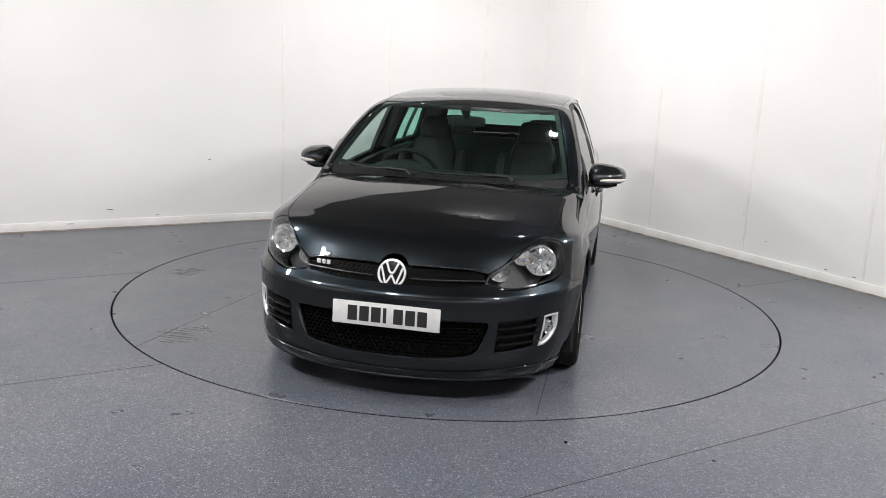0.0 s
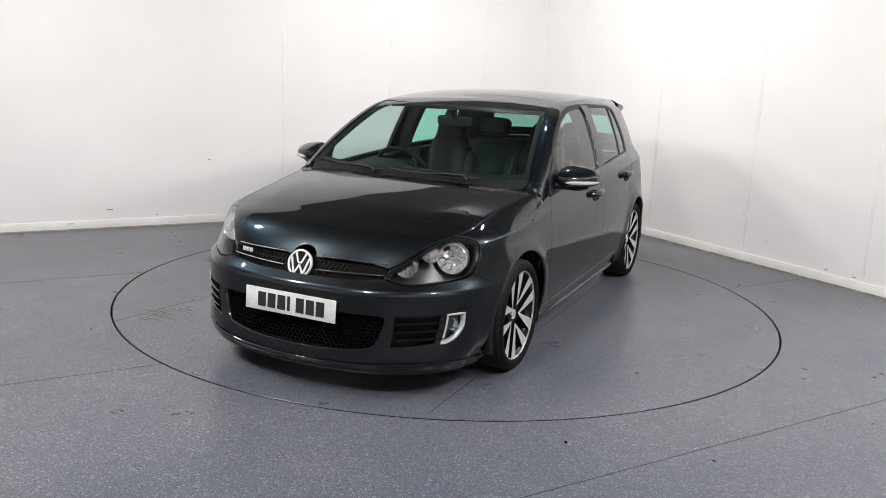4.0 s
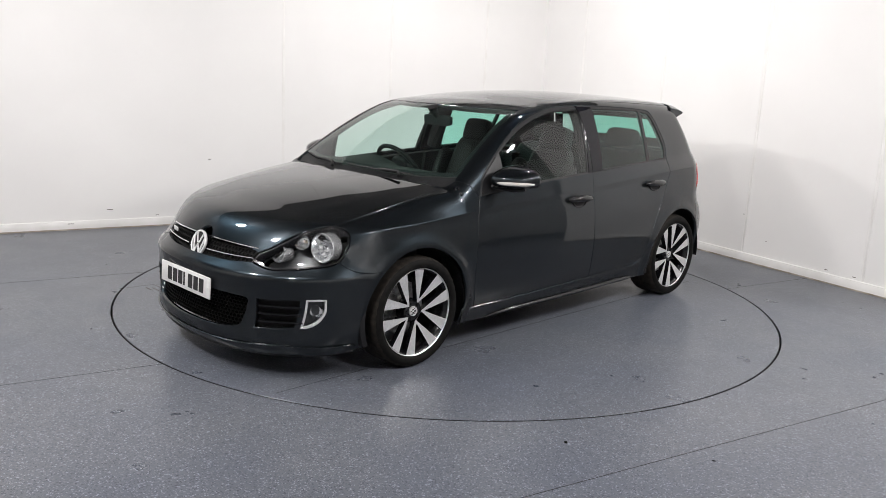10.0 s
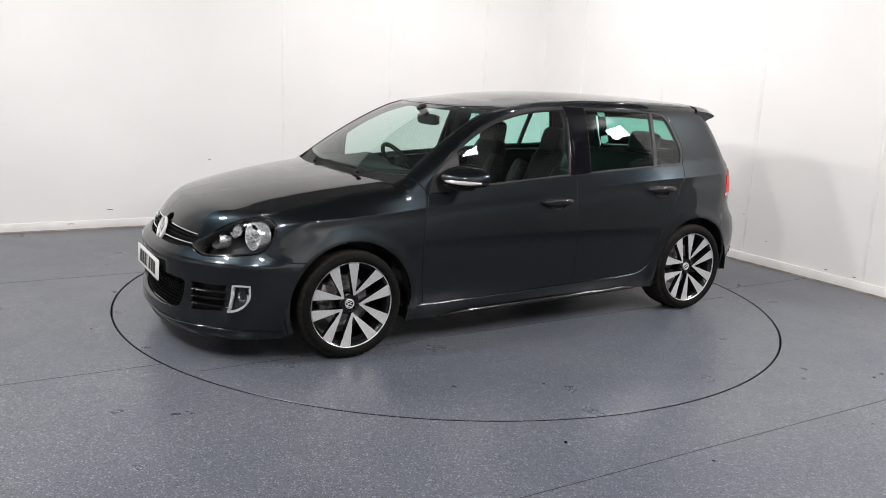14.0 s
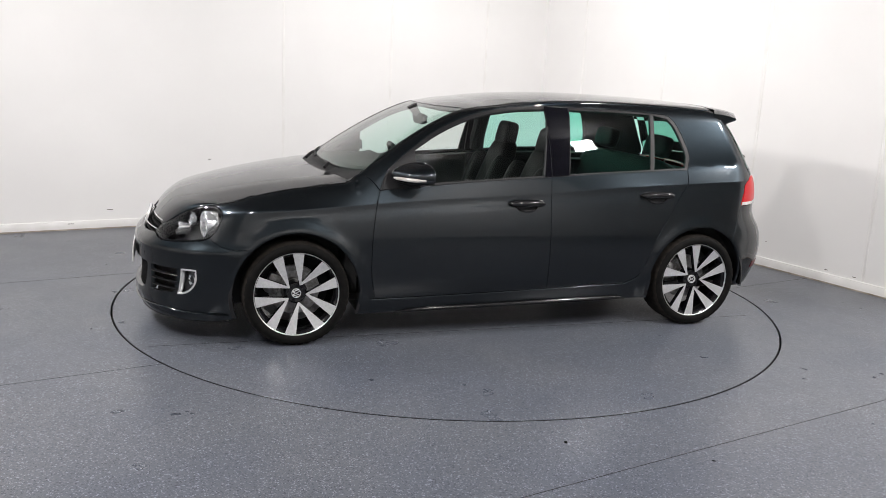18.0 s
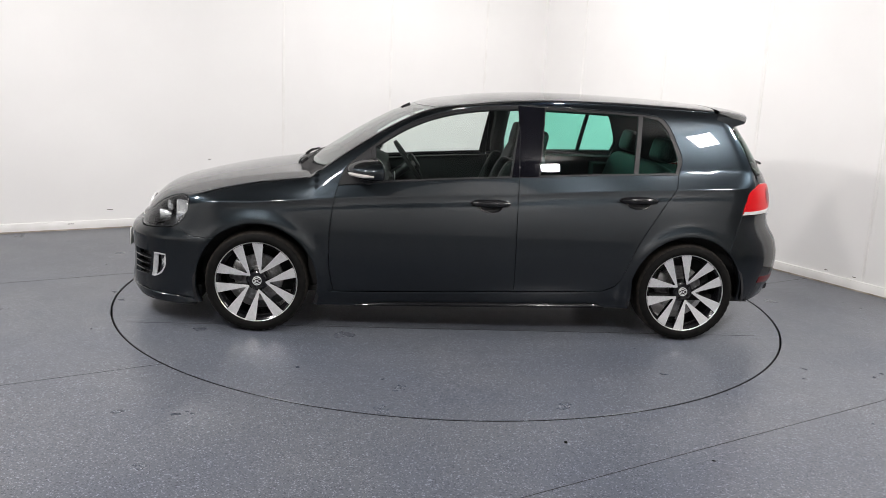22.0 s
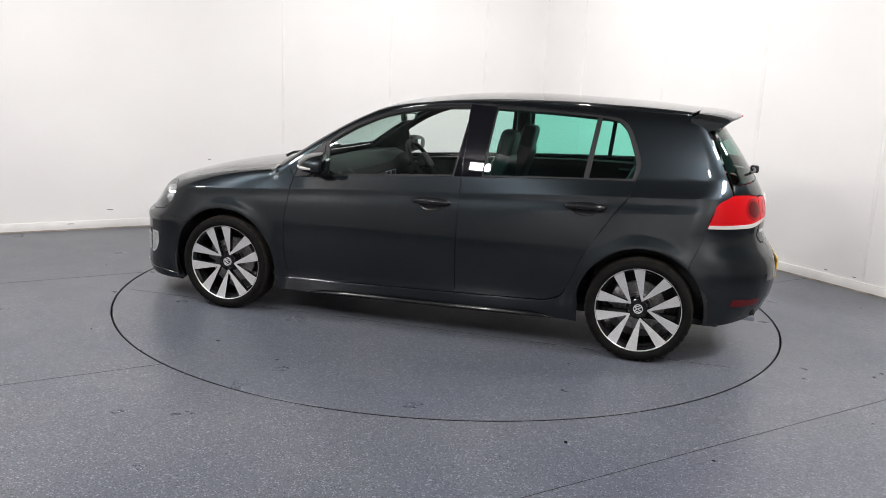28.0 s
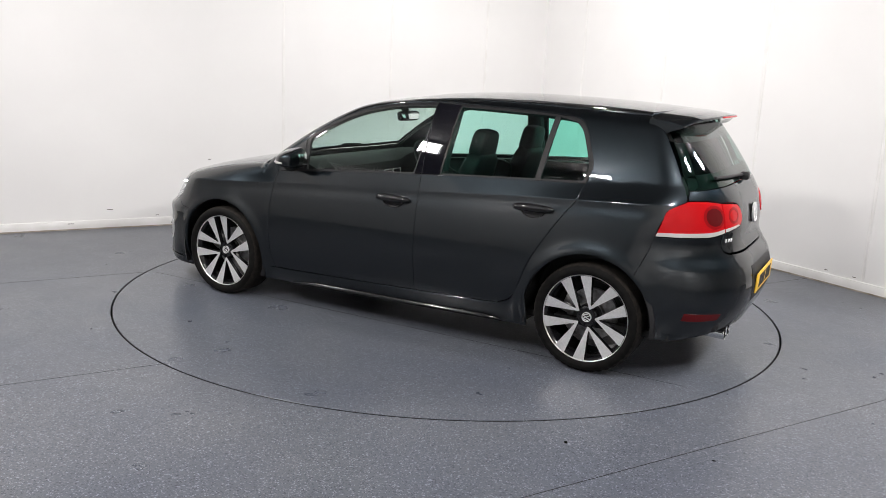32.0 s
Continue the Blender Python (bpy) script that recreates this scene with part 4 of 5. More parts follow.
def hatch():
    half = np.vstack([curve(tail_flat(on_rear([(0.0, 1.035), (0.3, 1.032), (0.668, 1.015)])))[:-1], curve(tail_flat(on_rear([(0.668, 1.015), (0.690, 0.985), (0.695, 0.968)])))[:-1],
                      curve(tail_flat(on_rear([(0.695, 0.968), (0.62, 0.968), (0.53, 0.956), (0.40, 0.948), (0.33, 0.925), (0.305, 0.86), (0.335, 0.818), (0.42, 0.808), (0.520, 0.797)])))[:-1],
                      curve(tail_flat(on_rear([(0.520, 0.797), (0.535, 0.74), (0.52, 0.705), (0.48, 0.69)])))[:-1], curve(tail_flat(on_rear([(0.48, 0.69), (0.25, 0.684), (0.0, 0.682)])))])
    panel(skin("hatch", RoundTail, np.vstack([half, mirrored(half)[1:-1]]), (), PAINT), car, "dark grey tailgate")
    half = np.vstack([curve(tail_flat(on_rear([(0.0, 1.34), (0.3, 1.338), (0.575, 1.325)])))[:-1], curve(tail_flat(on_rear([(0.575, 1.325), (0.62, 1.20), (0.655, 1.09), (0.667, 1.018)])))[:-1],
                      curve(tail_flat(on_rear([(0.667, 1.018), (0.3, 1.035), (0.0, 1.038)])))])
    outer = np.vstack([half, mirrored(half)[1:-1]])
    glass = panel(skin("rear_window", RoundTail, outer, (), GLASS_HATCH, 0.003, 0.005, -0.003), car, "green tinted rear window, darkened for the shaded cabin")
    panel(skin("rear_window_border", RoundTail, outer, [inset(inset(inset(outer, 0.03), 0.028), 0.02)], MESH_BLACK, 0.003, 0.003, -0.008), glass, "black printed border")
    # roof spoiler: an aerofoil that carries the roof line on over the glass
    V, F = [], []
    n, half = 25, 0.60
    for i in range(n):
        y = -half + 2 * half * i / (n - 1)
        q = abs(y) / half
        drop = 0.10 * q**2 * 0.36
        x0 = -1.50 - 0.035 * (1 - q**2) + 0.03 * (q > 0.97)
        x1 = -1.765 + 0.115 * q**3
        z0 = float(top(np.array([x0]), np.array([min(abs(y), 0.54)]))[0]) - 0.03 * max(q - 0.9, 0) * 10
        z1 = 1.388 - 0.030 * q**2 - 0.022 * max(q - 0.85, 0) * 6.6
        ring = [(x0, z0 + 0.001), ((x0 * 2 + x1) / 3, (2 * z0 + z1) / 3 + 0.006), ((x0 + 2 * x1) / 3, (z0 + 2 * z1) / 3 + 0.006), (x1 + 0.006, z1 + 0.001), (x1, z1 - 0.006), (x1 + 0.01, z1 - 0.014),
                ((x0 + 2 * x1) / 3, z1 - 0.030), (x0 - 0.03, z1 - 0.060 - 0.018 * q), (x0, z0 - 0.03)]
        V += [(a, y, b) for a, b in ring]
    m = 9
    for i in range(n - 1):
        for k in range(m):
            F.append((i * m + k, (i + 1) * m + k, (i + 1) * m + (k + 1) % m, i * m + (k + 1) % m))
    F += [tuple(range(m)), tuple(range((n - 1) * m, n * m))[::-1]]
    me = mesh_of("spoiler", V, F, PAINT)
    bm = bmesh.new()
    bm.from_mesh(me)
    bmesh.ops.recalc_face_normals(bm, faces=bm.faces)
    sp = part("spoiler", bm, PAINT, car, "dark grey roof spoiler")
    bm = bmesh.new()
    box(bm, (-1.768, -0.18, 1.373), (-1.752, 0.18, 1.382), 0.003)
    part("brake_light", bm, RED_LENS, sp, "high red brake light")
    # wiper of the rear window
    bm = bmesh.new()
    p = on_rear([(0.0, 1.055)])[0]
    box(bm, (-0.045, -0.028, -0.022), (0.005, 0.028, 0.022), 0.01, Matrix.Translation((p[0] - 0.002, 0, p[2])))
    for a, b, r in ((0.0, 0.50, 0.008),):
        P = on_rear(curve([(0.0, 1.055), (0.25, 1.065), (0.50, 1.070)], 0.05))
        tube(bm, P + slope(P) * 0.014, r, 8)
    part("rear_wiper", bm, BLACK, car, "black rear wiper")
    emblem(car, Vector((-1.958, 0, 0.856)), 0.058, (0, -86, 0), "rear_emblem")
    for k in range(3):
        c = on_rear([(0.50 - 0.026 * k, 0.756)])[0]
        bm = bmesh.new()
        box(bm, (-0.004, -0.009, -0.009), (0.003, 0.009, 0.009), 0.002, Matrix.Translation(c))
        part("badge_bar", bm, BRIGHT, car, "small chrome badge bar")


def rear_bumper():
    a1 = arch_angle(-HUB_X, 0.556, False)
    half = np.vstack([curve(tail_flat(on_rear([(0.0, 0.672), (0.25, 0.674), (0.48, 0.682)])))[:-1], curve(tail_flat(on_rear([(0.48, 0.682), (0.53, 0.70), (0.545, 0.75), (0.532, 0.793)])))[:-1],
                      curve(tail_flat(np.vstack([on_rear([(0.532, 0.795), (0.62, 0.780)]), on_side([(-1.612, 0.780)])])))[:-1], curve(tail_flat(on_side(SEAM_R)))[:-1],
                      curve(tail_flat(on_side(arch(-HUB_X, a1, 180 + 8, 16))))[:-1], curve(tail_flat(on_side([arch(-HUB_X, 188, 189)[0], (-1.655, 0.243)])))[:-1],
                      curve(tail_flat(np.vstack([on_side([(-1.655, 0.243), (-1.72, 0.237)]), on_rear([(0.62, 0.262), (0.46, 0.292), (0.0, 0.30)])])))])
    outer = np.vstack([half, mirrored(half)[1:-1]])
    bumper = panel(skin("rear_bumper", RoundTail, outer, (), PAINT, depth=0.03), car, "dark grey rear bumper")
    refl = tail_flat(on_rear(loop([(0.755, 0.395), (0.70, 0.39), (0.60, 0.385)], [(0.60, 0.385), (0.605, 0.355)], [(0.605, 0.355), (0.70, 0.352), (0.757, 0.358)], [(0.757, 0.358), (0.755, 0.395)])))
    panel(skin("reflector", RoundTail, refl, (), RED_DARK, 0.0, 0.004, 0.003, 0.02), bumper, "dark red reflector", BOTH)
    half = np.vstack([curve(tail_flat(on_rear([(0.0, 0.60), (0.28, 0.60)])))[:-1], curve(tail_flat(on_rear([(0.28, 0.60), (0.31, 0.50), (0.29, 0.41)])))[:-1], curve(tail_flat(on_rear([(0.29, 0.41), (0.0, 0.41)])))])
    panel(skin("plate_recess", RoundTail, np.vstack([half, mirrored(half)[1:-1]]), (), BLACK, 0.0, 0.003, 0.002, 0.03), bumper, "black plate surround")
    pipes = put("exhaust", mesh_of("exhaust", [], [], CHROME), car, "pair of round chrome tailpipes")
    for y in (0.325, 0.415):
        bm = bmesh.new()
        lathe(bm, [(0.034, 0.12), (0.037, 0.0), (0.039, -0.004), (0.037, -0.008), (0.034, -0.004), (0.031, 0.12)], 28, 0, "x")
        bmesh.ops.transform(bm, matrix=Matrix.Translation((-1.935, y, 0.238)), verts=bm.verts)
        part("tailpipe", bm, CHROME, pipes, "chrome tailpipe")


def mirrors():
    for s in BOTH:
        bm = bmesh.new()
        c = Vector((0.60, 0.932, 0.980))
        bmesh.ops.create_uvsphere(bm, u_segments=48, v_segments=32, radius=1.0)
        for v in bm.verts:
            x, y, z = v.co
            k = lambda a, p: math.copysign(abs(a) ** p, a)
            x, y, z = k(x, 0.7), k(y, 0.62), k(z, 0.72)
            lead = max(x, 0.0)
            x = x * 0.150 if x > 0 else x * 0.03
            tall = 0.070 * (1 - 0.22 * y) * (1 - 0.45 * lead ** 1.5) if z > 0 else 0.050 * (1 - 0.10 * y)
            v.co = c + Vector((x * (1 - 0.25 * y) - 0.025 * y, y * 0.112, z * tall))
        tri = loop([(0.815, 0.886), (0.775, 0.985), (0.64, 1.10)], [(0.64, 1.10), (0.628, 0.908)], [(0.628, 0.908), (0.815, 0.886)])
        low = bmesh.new()
        bmesh.ops.scale(bm, vec=(1, s, 1), verts=bm.verts)
        bmesh.ops.recalc_face_normals(bm, faces=bm.faces)
        m = part("door_mirror", bm, PAINT, car, "dark grey door mirror with a clear indicator")
        base = panel(skin("mirror_base", Side, tri, (), BLACK, 0.002, 0.01, 0.004), m, "black triangular mount", (s,))
        tube(low, [(0.70, s * 0.80, 0.935), (0.68, s * 0.86, 0.932), (0.65, s * 0.93, 0.925), (0.63, s * 0.99, 0.93)], [0.035, 0.032, 0.03, 0.012], 12, flat=0.55)
        part("mirror_arm", low, BLACK, m, "black mirror foot")
        bm = bmesh.new()
        path = []
        for q in np.linspace(-0.35, 0.97, 9):
            x = 0.60 + 0.148 * (1 - 0.25 * q) * max(1 - abs(q) ** 3.2, 0) ** 0.35 - 0.025 * q
            path.append((x - 0.004, s * (0.932 + 0.112 * q), 0.966))
        tube(bm, path, [0.006, 0.010, 0.012, 0.012, 0.012, 0.012, 0.012, 0.011, 0.006], 8)
        part("indicator", bm, CLEAR_STRIP, m, "clear indicator strip")
        bm = bmesh.new()
        box(bm, (0.5693, min(s * 0.865, s * 0.99), 0.952), (0.5713, max(s * 0.865, s * 0.99), 1.02), 0.0008)
        part("mirror_glass", bm, CHROME, m, "mirror glass")


# ---------------------------------------------------------------- wheels
def tyre_mesh():
    bm = bmesh.new()
    n = 132
    prof = [(0.2375, 0.092), (0.2415, 0.105), (0.252, 0.1125), (0.266, 0.1145), (0.280, 0.110), (0.2885, 0.103), (0.294, 0.097), (0.298, 0.086), (0.3005, 0.06), (0.301, 0.03), (0.301, 0.0)]
    prof = prof + [(r, -h) for r, h in prof[-2::-1]]
    rings = []
    for k in range(n):
        a = 2 * math.pi * k / n
        cut = k % 3 == 0
        ring = []
        for i, (r, h) in enumerate(prof):
            if cut and 5 <= i <= 8 or cut and len(prof) - 9 <= i <= len(prof) - 6:
                r -= 0.0035
            if i in (9, 11):
                r -= 0.005
            ring.append(bm.verts.new((r * math.cos(a), h, r * math.sin(a))))
        rings.append(ring)
    for k in range(n):
        a, b = rings[k], rings[(k + 1) % n]
        for i in range(len(prof) - 1):
            f = bm.faces.new((a[i], b[i], b[i + 1], a[i + 1]))
            f.material_index = 1 if 5 <= i <= len(prof) - 7 else 0
    return bm


def wheel(x, s, y):
    """Wheel at the hub: rim with five forked spokes, tyre, brake and cap. Local y points outwards."""
    bm = bmesh.new()
    lathe(bm, [(0.2375, 0.090), (0.2390, 0.0985), (0.2370, 0.1005), (0.2345, 0.0985), (0.2340, 0.092)], 96, 0)
    lathe(bm, [(0.2340, 0.0922), (0.226, 0.086), (0.216, 0.075), (0.208, 0.03), (0.205, -0.09), (0.222, -0.097), (0.233, -0.09)], 96, 1)
    lathe(bm, [(0.0, 0.060), (0.036, 0.061), (0.050, 0.064), (0.058, 0.060), (0.066, 0.040), (0.066, 0.0)], 48, 1)

    def at(r, a):
        return r * math.cos(a), r * math.sin(a)
    spokes = []
    for k in range(5):
        sb = bmesh.new()
        spokes.append(sb)
        e = math.pi + 2 * math.pi * k / 5 + (0.09 if x > 0 else 0.015)
        for d in BOTH:
            # the outer edge runs level with the gap between two forks, the inner one from the fork's round crotch to the rim
            outline = [at(0.073, e), at(0.080, e + d * radians(3.2)), at(0.2325, e + d * radians(13.6))] + [at(0.2325, e + d * radians(w)) for w in (18.5, 24)]
            outline += [at(0.2325, e + d * radians(29.2)), at(0.062, e + d * radians(9.5)), at(0.053, e + d * radians(4.5)), at(0.050, e)]
            ys = [0.079, 0.080, 0.096, 0.096, 0.096, 0.096, 0.077, 0.075, 0.075]
            if d < 0:
                outline, ys = outline[::-1], ys[::-1]
            a = [sb.verts.new((u, h, v)) for (u, v), h in zip(outline, ys)]
            b = [sb.verts.new((u, h - 0.032, v)) for (u, v), h in zip(outline, ys)]
            sb.faces.new(a[::-1]).material_index = 0
            for i in range(len(a)):
                j = (i + 1) % len(a)
                sb.faces.new((a[i], a[j], b[j], b[i])).material_index = 1
        bmesh.ops.recalc_face_normals(sb, faces=sb.faces)
    for k in range(5):
        a = math.pi + 2 * math.pi * (k + 0.5) / 5
        bmesh.ops.create_cone(bm, cap_ends=True, segments=10, radius1=0.008, radius2=0.007, depth=0.02, matrix=Matrix.Translation((0.044 * math.cos(a), 0.062, 0.044 * math.sin(a))) @ Matrix.Rotation(radians(90), 4, "X"))
    for f in bm.faces:
        if f.calc_center_median().xz.length < 0.06:
            f.material_index = 1
    bmesh.ops.recalc_face_normals(bm, faces=bm.faces)
    place = Matrix.Translation((x, s * y, HUB_Z)) @ Matrix.Diagonal((1, s, 1, 1))

    def fix(b):
        bmesh.ops.transform(b, matrix=place, verts=b.verts)
        if s < 0:
            bmesh.ops.reverse_faces(b, faces=b.faces)
        return b
    rim = part("wheel", fix(bm), [SATIN, GLOSS_BLACK], car, "black alloy wheel with bright machined forked spokes")
    for sb in spokes:
        part("spoke", fix(sb), [SATIN, GLOSS_BLACK], rim, "bright machined forked spoke")
    part("tyre", fix(tyre_mesh()), [RUBBER, TREAD], rim, "black low-profile tyre with dusty tread")
    bm = bmesh.new()
    lathe(bm, [(0.0, 0.0), (0.07, 0.0), (0.075, -0.02), (0.142, -0.02), (0.144, -0.024), (0.144, -0.04), (0.0, -0.042)], 56, 0)
    part("brake_disc", fix(bm), STEEL, rim, "steel brake disc")
    bm = bmesh.new()
    a = radians(20)
    box(bm, (0.085, -0.05, -0.06), (0.165, 0.012, 0.06), 0.012, Matrix.Rotation(-a, 4, "Y"))
    part("brake_caliper", fix(bm), STEEL, rim, "dull brake caliper")
    e = emblem(rim, Vector((x, s * (y + 0.066), HUB_Z)), 0.027, (-90 * s, 0, 0), "hub_cap")
    e.rotation_mode = "XYZ"


def wheels_and_wells():
    for x in (HUB_X, -HUB_X):
        for s in BOTH:
            wheel(x, s, 0.752 if x > 0 else 0.745)
            bm = bmesh.new()
            t = np.linspace(radians(-20), radians(200), 30) if x > 0 else np.linspace(radians(-14), radians(187), 30)
            inner = [bm.verts.new((x + 0.372 * math.cos(a), s * 0.52, HUB_Z + 0.372 * math.sin(a))) for a in t]
            outer_ = [bm.verts.new((x + 0.372 * math.cos(a), s * 0.835, HUB_Z + 0.372 * math.sin(a))) for a in t]
            lip = [bm.verts.new((x + (ARCH_R + 0.001) * math.cos(a), s * 0.848, HUB_Z + (ARCH_R + 0.001) * math.sin(a))) for a in t]
            for i in range(len(t) - 1):
                bm.faces.new((inner[i], outer_[i], outer_[i + 1], inner[i + 1]))
                bm.faces.new((outer_[i], lip[i], lip[i + 1], outer_[i + 1]))
            bm.faces.new(inner)
            bmesh.ops.recalc_face_normals(bm, faces=bm.faces)
            part("arch_liner", bm, BLACK, car, "black wheel arch liner")
    bm = bmesh.new()
    box(bm, (-0.93, -0.78, 0.235), (0.93, 0.78, 0.275), 0.015)
    box(bm, (0.9, -0.5, 0.185), (2.02, 0.5, 0.25), 0.03)
    box(bm, (-1.85, -0.5, 0.22), (-0.9, 0.5, 0.30), 0.03)
    box(bm, (1.62, -0.72, 0.155), (1.9, 0.72, 0.25), 0.03)
    box(bm, (-1.93, -0.60, 0.27), (-1.6, 0.60, 0.34), 0.03)
    part("underbody", bm, BLACK, car, "black underbody")


# ---------------------------------------------------------------- the cabin
def cushion(bm, size, at, turn=0.0, power=0.35, squash=(1.0, 1.0)):
    """A padded block: a sphere pressed towards a box. turn: degrees it leans back."""
    made = bmesh.ops.create_uvsphere(bm, u_segments=28, v_segments=18, radius=1.0)["verts"]
    m = Matrix.Translation(at) @ Matrix.Rotation(radians(turn), 4, "Y")
    for v in made:
        c = [math.copysign(abs(a) ** power, a) for a in v.co]
        k = squash[0] + (squash[1] - squash[0]) * (c[2] + 1) / 2
        v.co = m @ Vector((c[0] * size[0] / 2, c[1] * size[1] / 2 * k, c[2] * size[2] / 2))


def front_seat(y):
    bm = bmesh.new()
    cushion(bm, (0.52, 0.40, 0.15), (0.02, y, 0.47), -8)
    for s in BOTH:
        cushion(bm, (0.46, 0.09, 0.17), (0.00, y + s * 0.215, 0.49), -8, 0.5)
    seat = part("seat", bm, LEATHER, car, "dark leather sports seat")
    bm = bmesh.new()
    cushion(bm, (0.12, 0.40, 0.62), (-0.30, y, 0.80), -21, 0.4, (1.0, 0.80))
    for s in BOTH:
        cushion(bm, (0.15, 0.085, 0.46), (-0.23, y + s * 0.215, 0.77), -21, 0.5, (1.0, 0.8))
    part("backrest", bm, LEATHER, seat, "dark leather backrest with side bolsters")
    bm = bmesh.new()
    cushion(bm, (0.10, 0.255, 0.175), (-0.405, y, 1.135), -12, 0.45, (1.0, 0.86))
    part("headrest", bm, LEATHER, seat, "dark leather headrest")
    bm = bmesh.new()
    for s in BOTH:
        tube(bm, [(-0.425, y + s * 0.06, 1.0), (-0.41, y + s * 0.06, 1.09)], 0.007, 8)
    part("headrest_post", bm, CHROME, seat, "chrome headrest posts")


def rear_seat():
    bm = bmesh.new()
    cushion(bm, (0.52, 1.28, 0.16), (-0.78, 0, 0.46), -6, 0.3)
    bench = part("rear_bench", bm, LEATHER, car, "dark leather rear bench")
    bm = bmesh.new()
    cushion(bm, (0.14, 1.26, 0.58), (-1.12, 0, 0.76), -22, 0.3)
    part("backrest", bm, LEATHER, bench, "dark leather rear backrest")
    for y in (-0.36, 0.36):
        bm = bmesh.new()
        cushion(bm, (0.085, 0.27, 0.15), (-1.225, y, 1.125), -14, 0.45)
        part("headrest", bm, LEATHER, bench, "dark leather headrest")
    bm = bmesh.new()
    box(bm, (-1.66, -0.60, 0.93), (-1.22, 0.60, 0.945), 0.004)
    part("parcel_shelf", bm, CARPET, car, "black parcel shelf")


def dashboard():
    bm = bmesh.new()
    prof = [(1.02, 0.90), (0.90, 0.945), (0.76, 0.955), (0.62, 0.945), (0.545, 0.915), (0.525, 0.87), (0.56, 0.76), (0.60, 0.60), (0.66, 0.50), (1.0, 0.45)]
    ys = np.linspace(-0.735, 0.735, 25)
    rows = []
    for y in ys:
        lift = 0.045 * math.exp(-((y + 0.37) / 0.16) ** 4)
        rows.append([bm.verts.new((x - (0.02 if 0.5 < x < 0.7 else 0) * math.exp(-((y + 0.37) / 0.2) ** 4) + 0.05 * (abs(y) / 0.735) ** 3 * (x < 0.7), y, z + (lift if 0.5 < x < 0.72 and z > 0.9 else 0))) for x, z in prof])
    for a, b in zip(rows[:-1], rows[1:]):
        for i in range(len(prof) - 1):
            bm.faces.new((a[i], b[i], b[i + 1], a[i + 1]))
    bm.faces.new(rows[0])
    bm.faces.new(rows[-1][::-1])
    bmesh.ops.recalc_face_normals(bm, faces=bm.faces)
    dash = part("dashboard", bm, DASH, car, "dark grey soft dashboard")
    bm = bmesh.new()
    box(bm, (-0.32, -0.12, 0.28), (0.62, 0.12, 0.52), 0.03)
    box(bm, (0.50, -0.13, 0.52), (0.60, 0.13, 0.86), 0.02)
    part("centre_console", bm, DASH, dash, "dark centre console")
    for y in (-0.055, 0.055, -0.66, 0.66):
        bm = bmesh.new()
        box(bm, (0.487 if abs(y) < 0.2 else 0.53, y - 0.045, 0.80), (0.50 if abs(y) < 0.2 else 0.56, y + 0.045, 0.865), 0.008)
        vent = part("air_vent", bm, BLACK, dash, "black air vent with a satin edge")
        bm = bmesh.new()
        x = 0.486 if abs(y) < 0.2 else 0.529
        tube(bm, [(x, y - 0.047, 0.798), (x, y + 0.047, 0.798), (x, y + 0.047, 0.867), (x, y - 0.047, 0.867)], 0.003, 6, closed=True)
        part("vent_trim", bm, SATIN, vent, "satin vent edge")
    bm = bmesh.new()
    box(bm, (0.489, -0.10, 0.66), (0.50, 0.10, 0.78), 0.006)
    part("radio", bm, GLOSS_BLACK, dash, "black radio panel")
    # steering wheel with three spokes
    m = Matrix.Translation((0.37, -0.37, 0.895)) @ Matrix.Rotation(radians(-90 + 36), 4, "Y")
    bm = bmesh.new()
    ring = [(0.183 * math.cos(a), 0.183 * math.sin(a) , 0) for a in np.linspace(0, 2 * math.pi, 48, endpoint=False)]
    tube(bm, ring, 0.0155, 12, closed=True)
    bmesh.ops.transform(bm, matrix=m, verts=bm.verts)
    sw = part("steering_wheel", bm, LEATHER, car, "black leather steering wheel")
    bm = bmesh.new()
    cushion(bm, (0.13, 0.14, 0.05), (0, 0, 0.03), 0, 0.5)
    for a in (90, -90, 180):
        c, s = math.cos(radians(a)), math.sin(radians(a))
        tube(bm, [(0.05 * c, 0.05 * s, 0.03), (0.175 * c, 0.175 * s, 0.0)], [0.028, 0.018], 10, flat=0.4)
    tube(bm, [(0, 0, 0.02), (0, 0, -0.22)], 0.035, 12)
    bmesh.ops.transform(bm, matrix=m, verts=bm.verts)
    part("wheel_hub", bm, BLACK, sw, "black steering wheel centre")
    # inside mirror
    bm = bmesh.new()
    cushion(bm, (0.035, 0.25, 0.068), (0.375, 0, 1.245), 8, 0.4)
    tube(bm, [(0.385, 0, 1.27), (0.42, 0, 1.31), (0.43, 0, 1.33)], [0.02, 0.03, 0.035], 10)
    mir = part("inside_mirror", bm, BLACK, car, "black inside mirror")
    bm = bmesh.new()
    box(bm, (0.354, -0.112, 1.221), (0.357, 0.112, 1.270), 0.004)
    part("mirror_face", bm, CHROME, mir, "mirror glass")


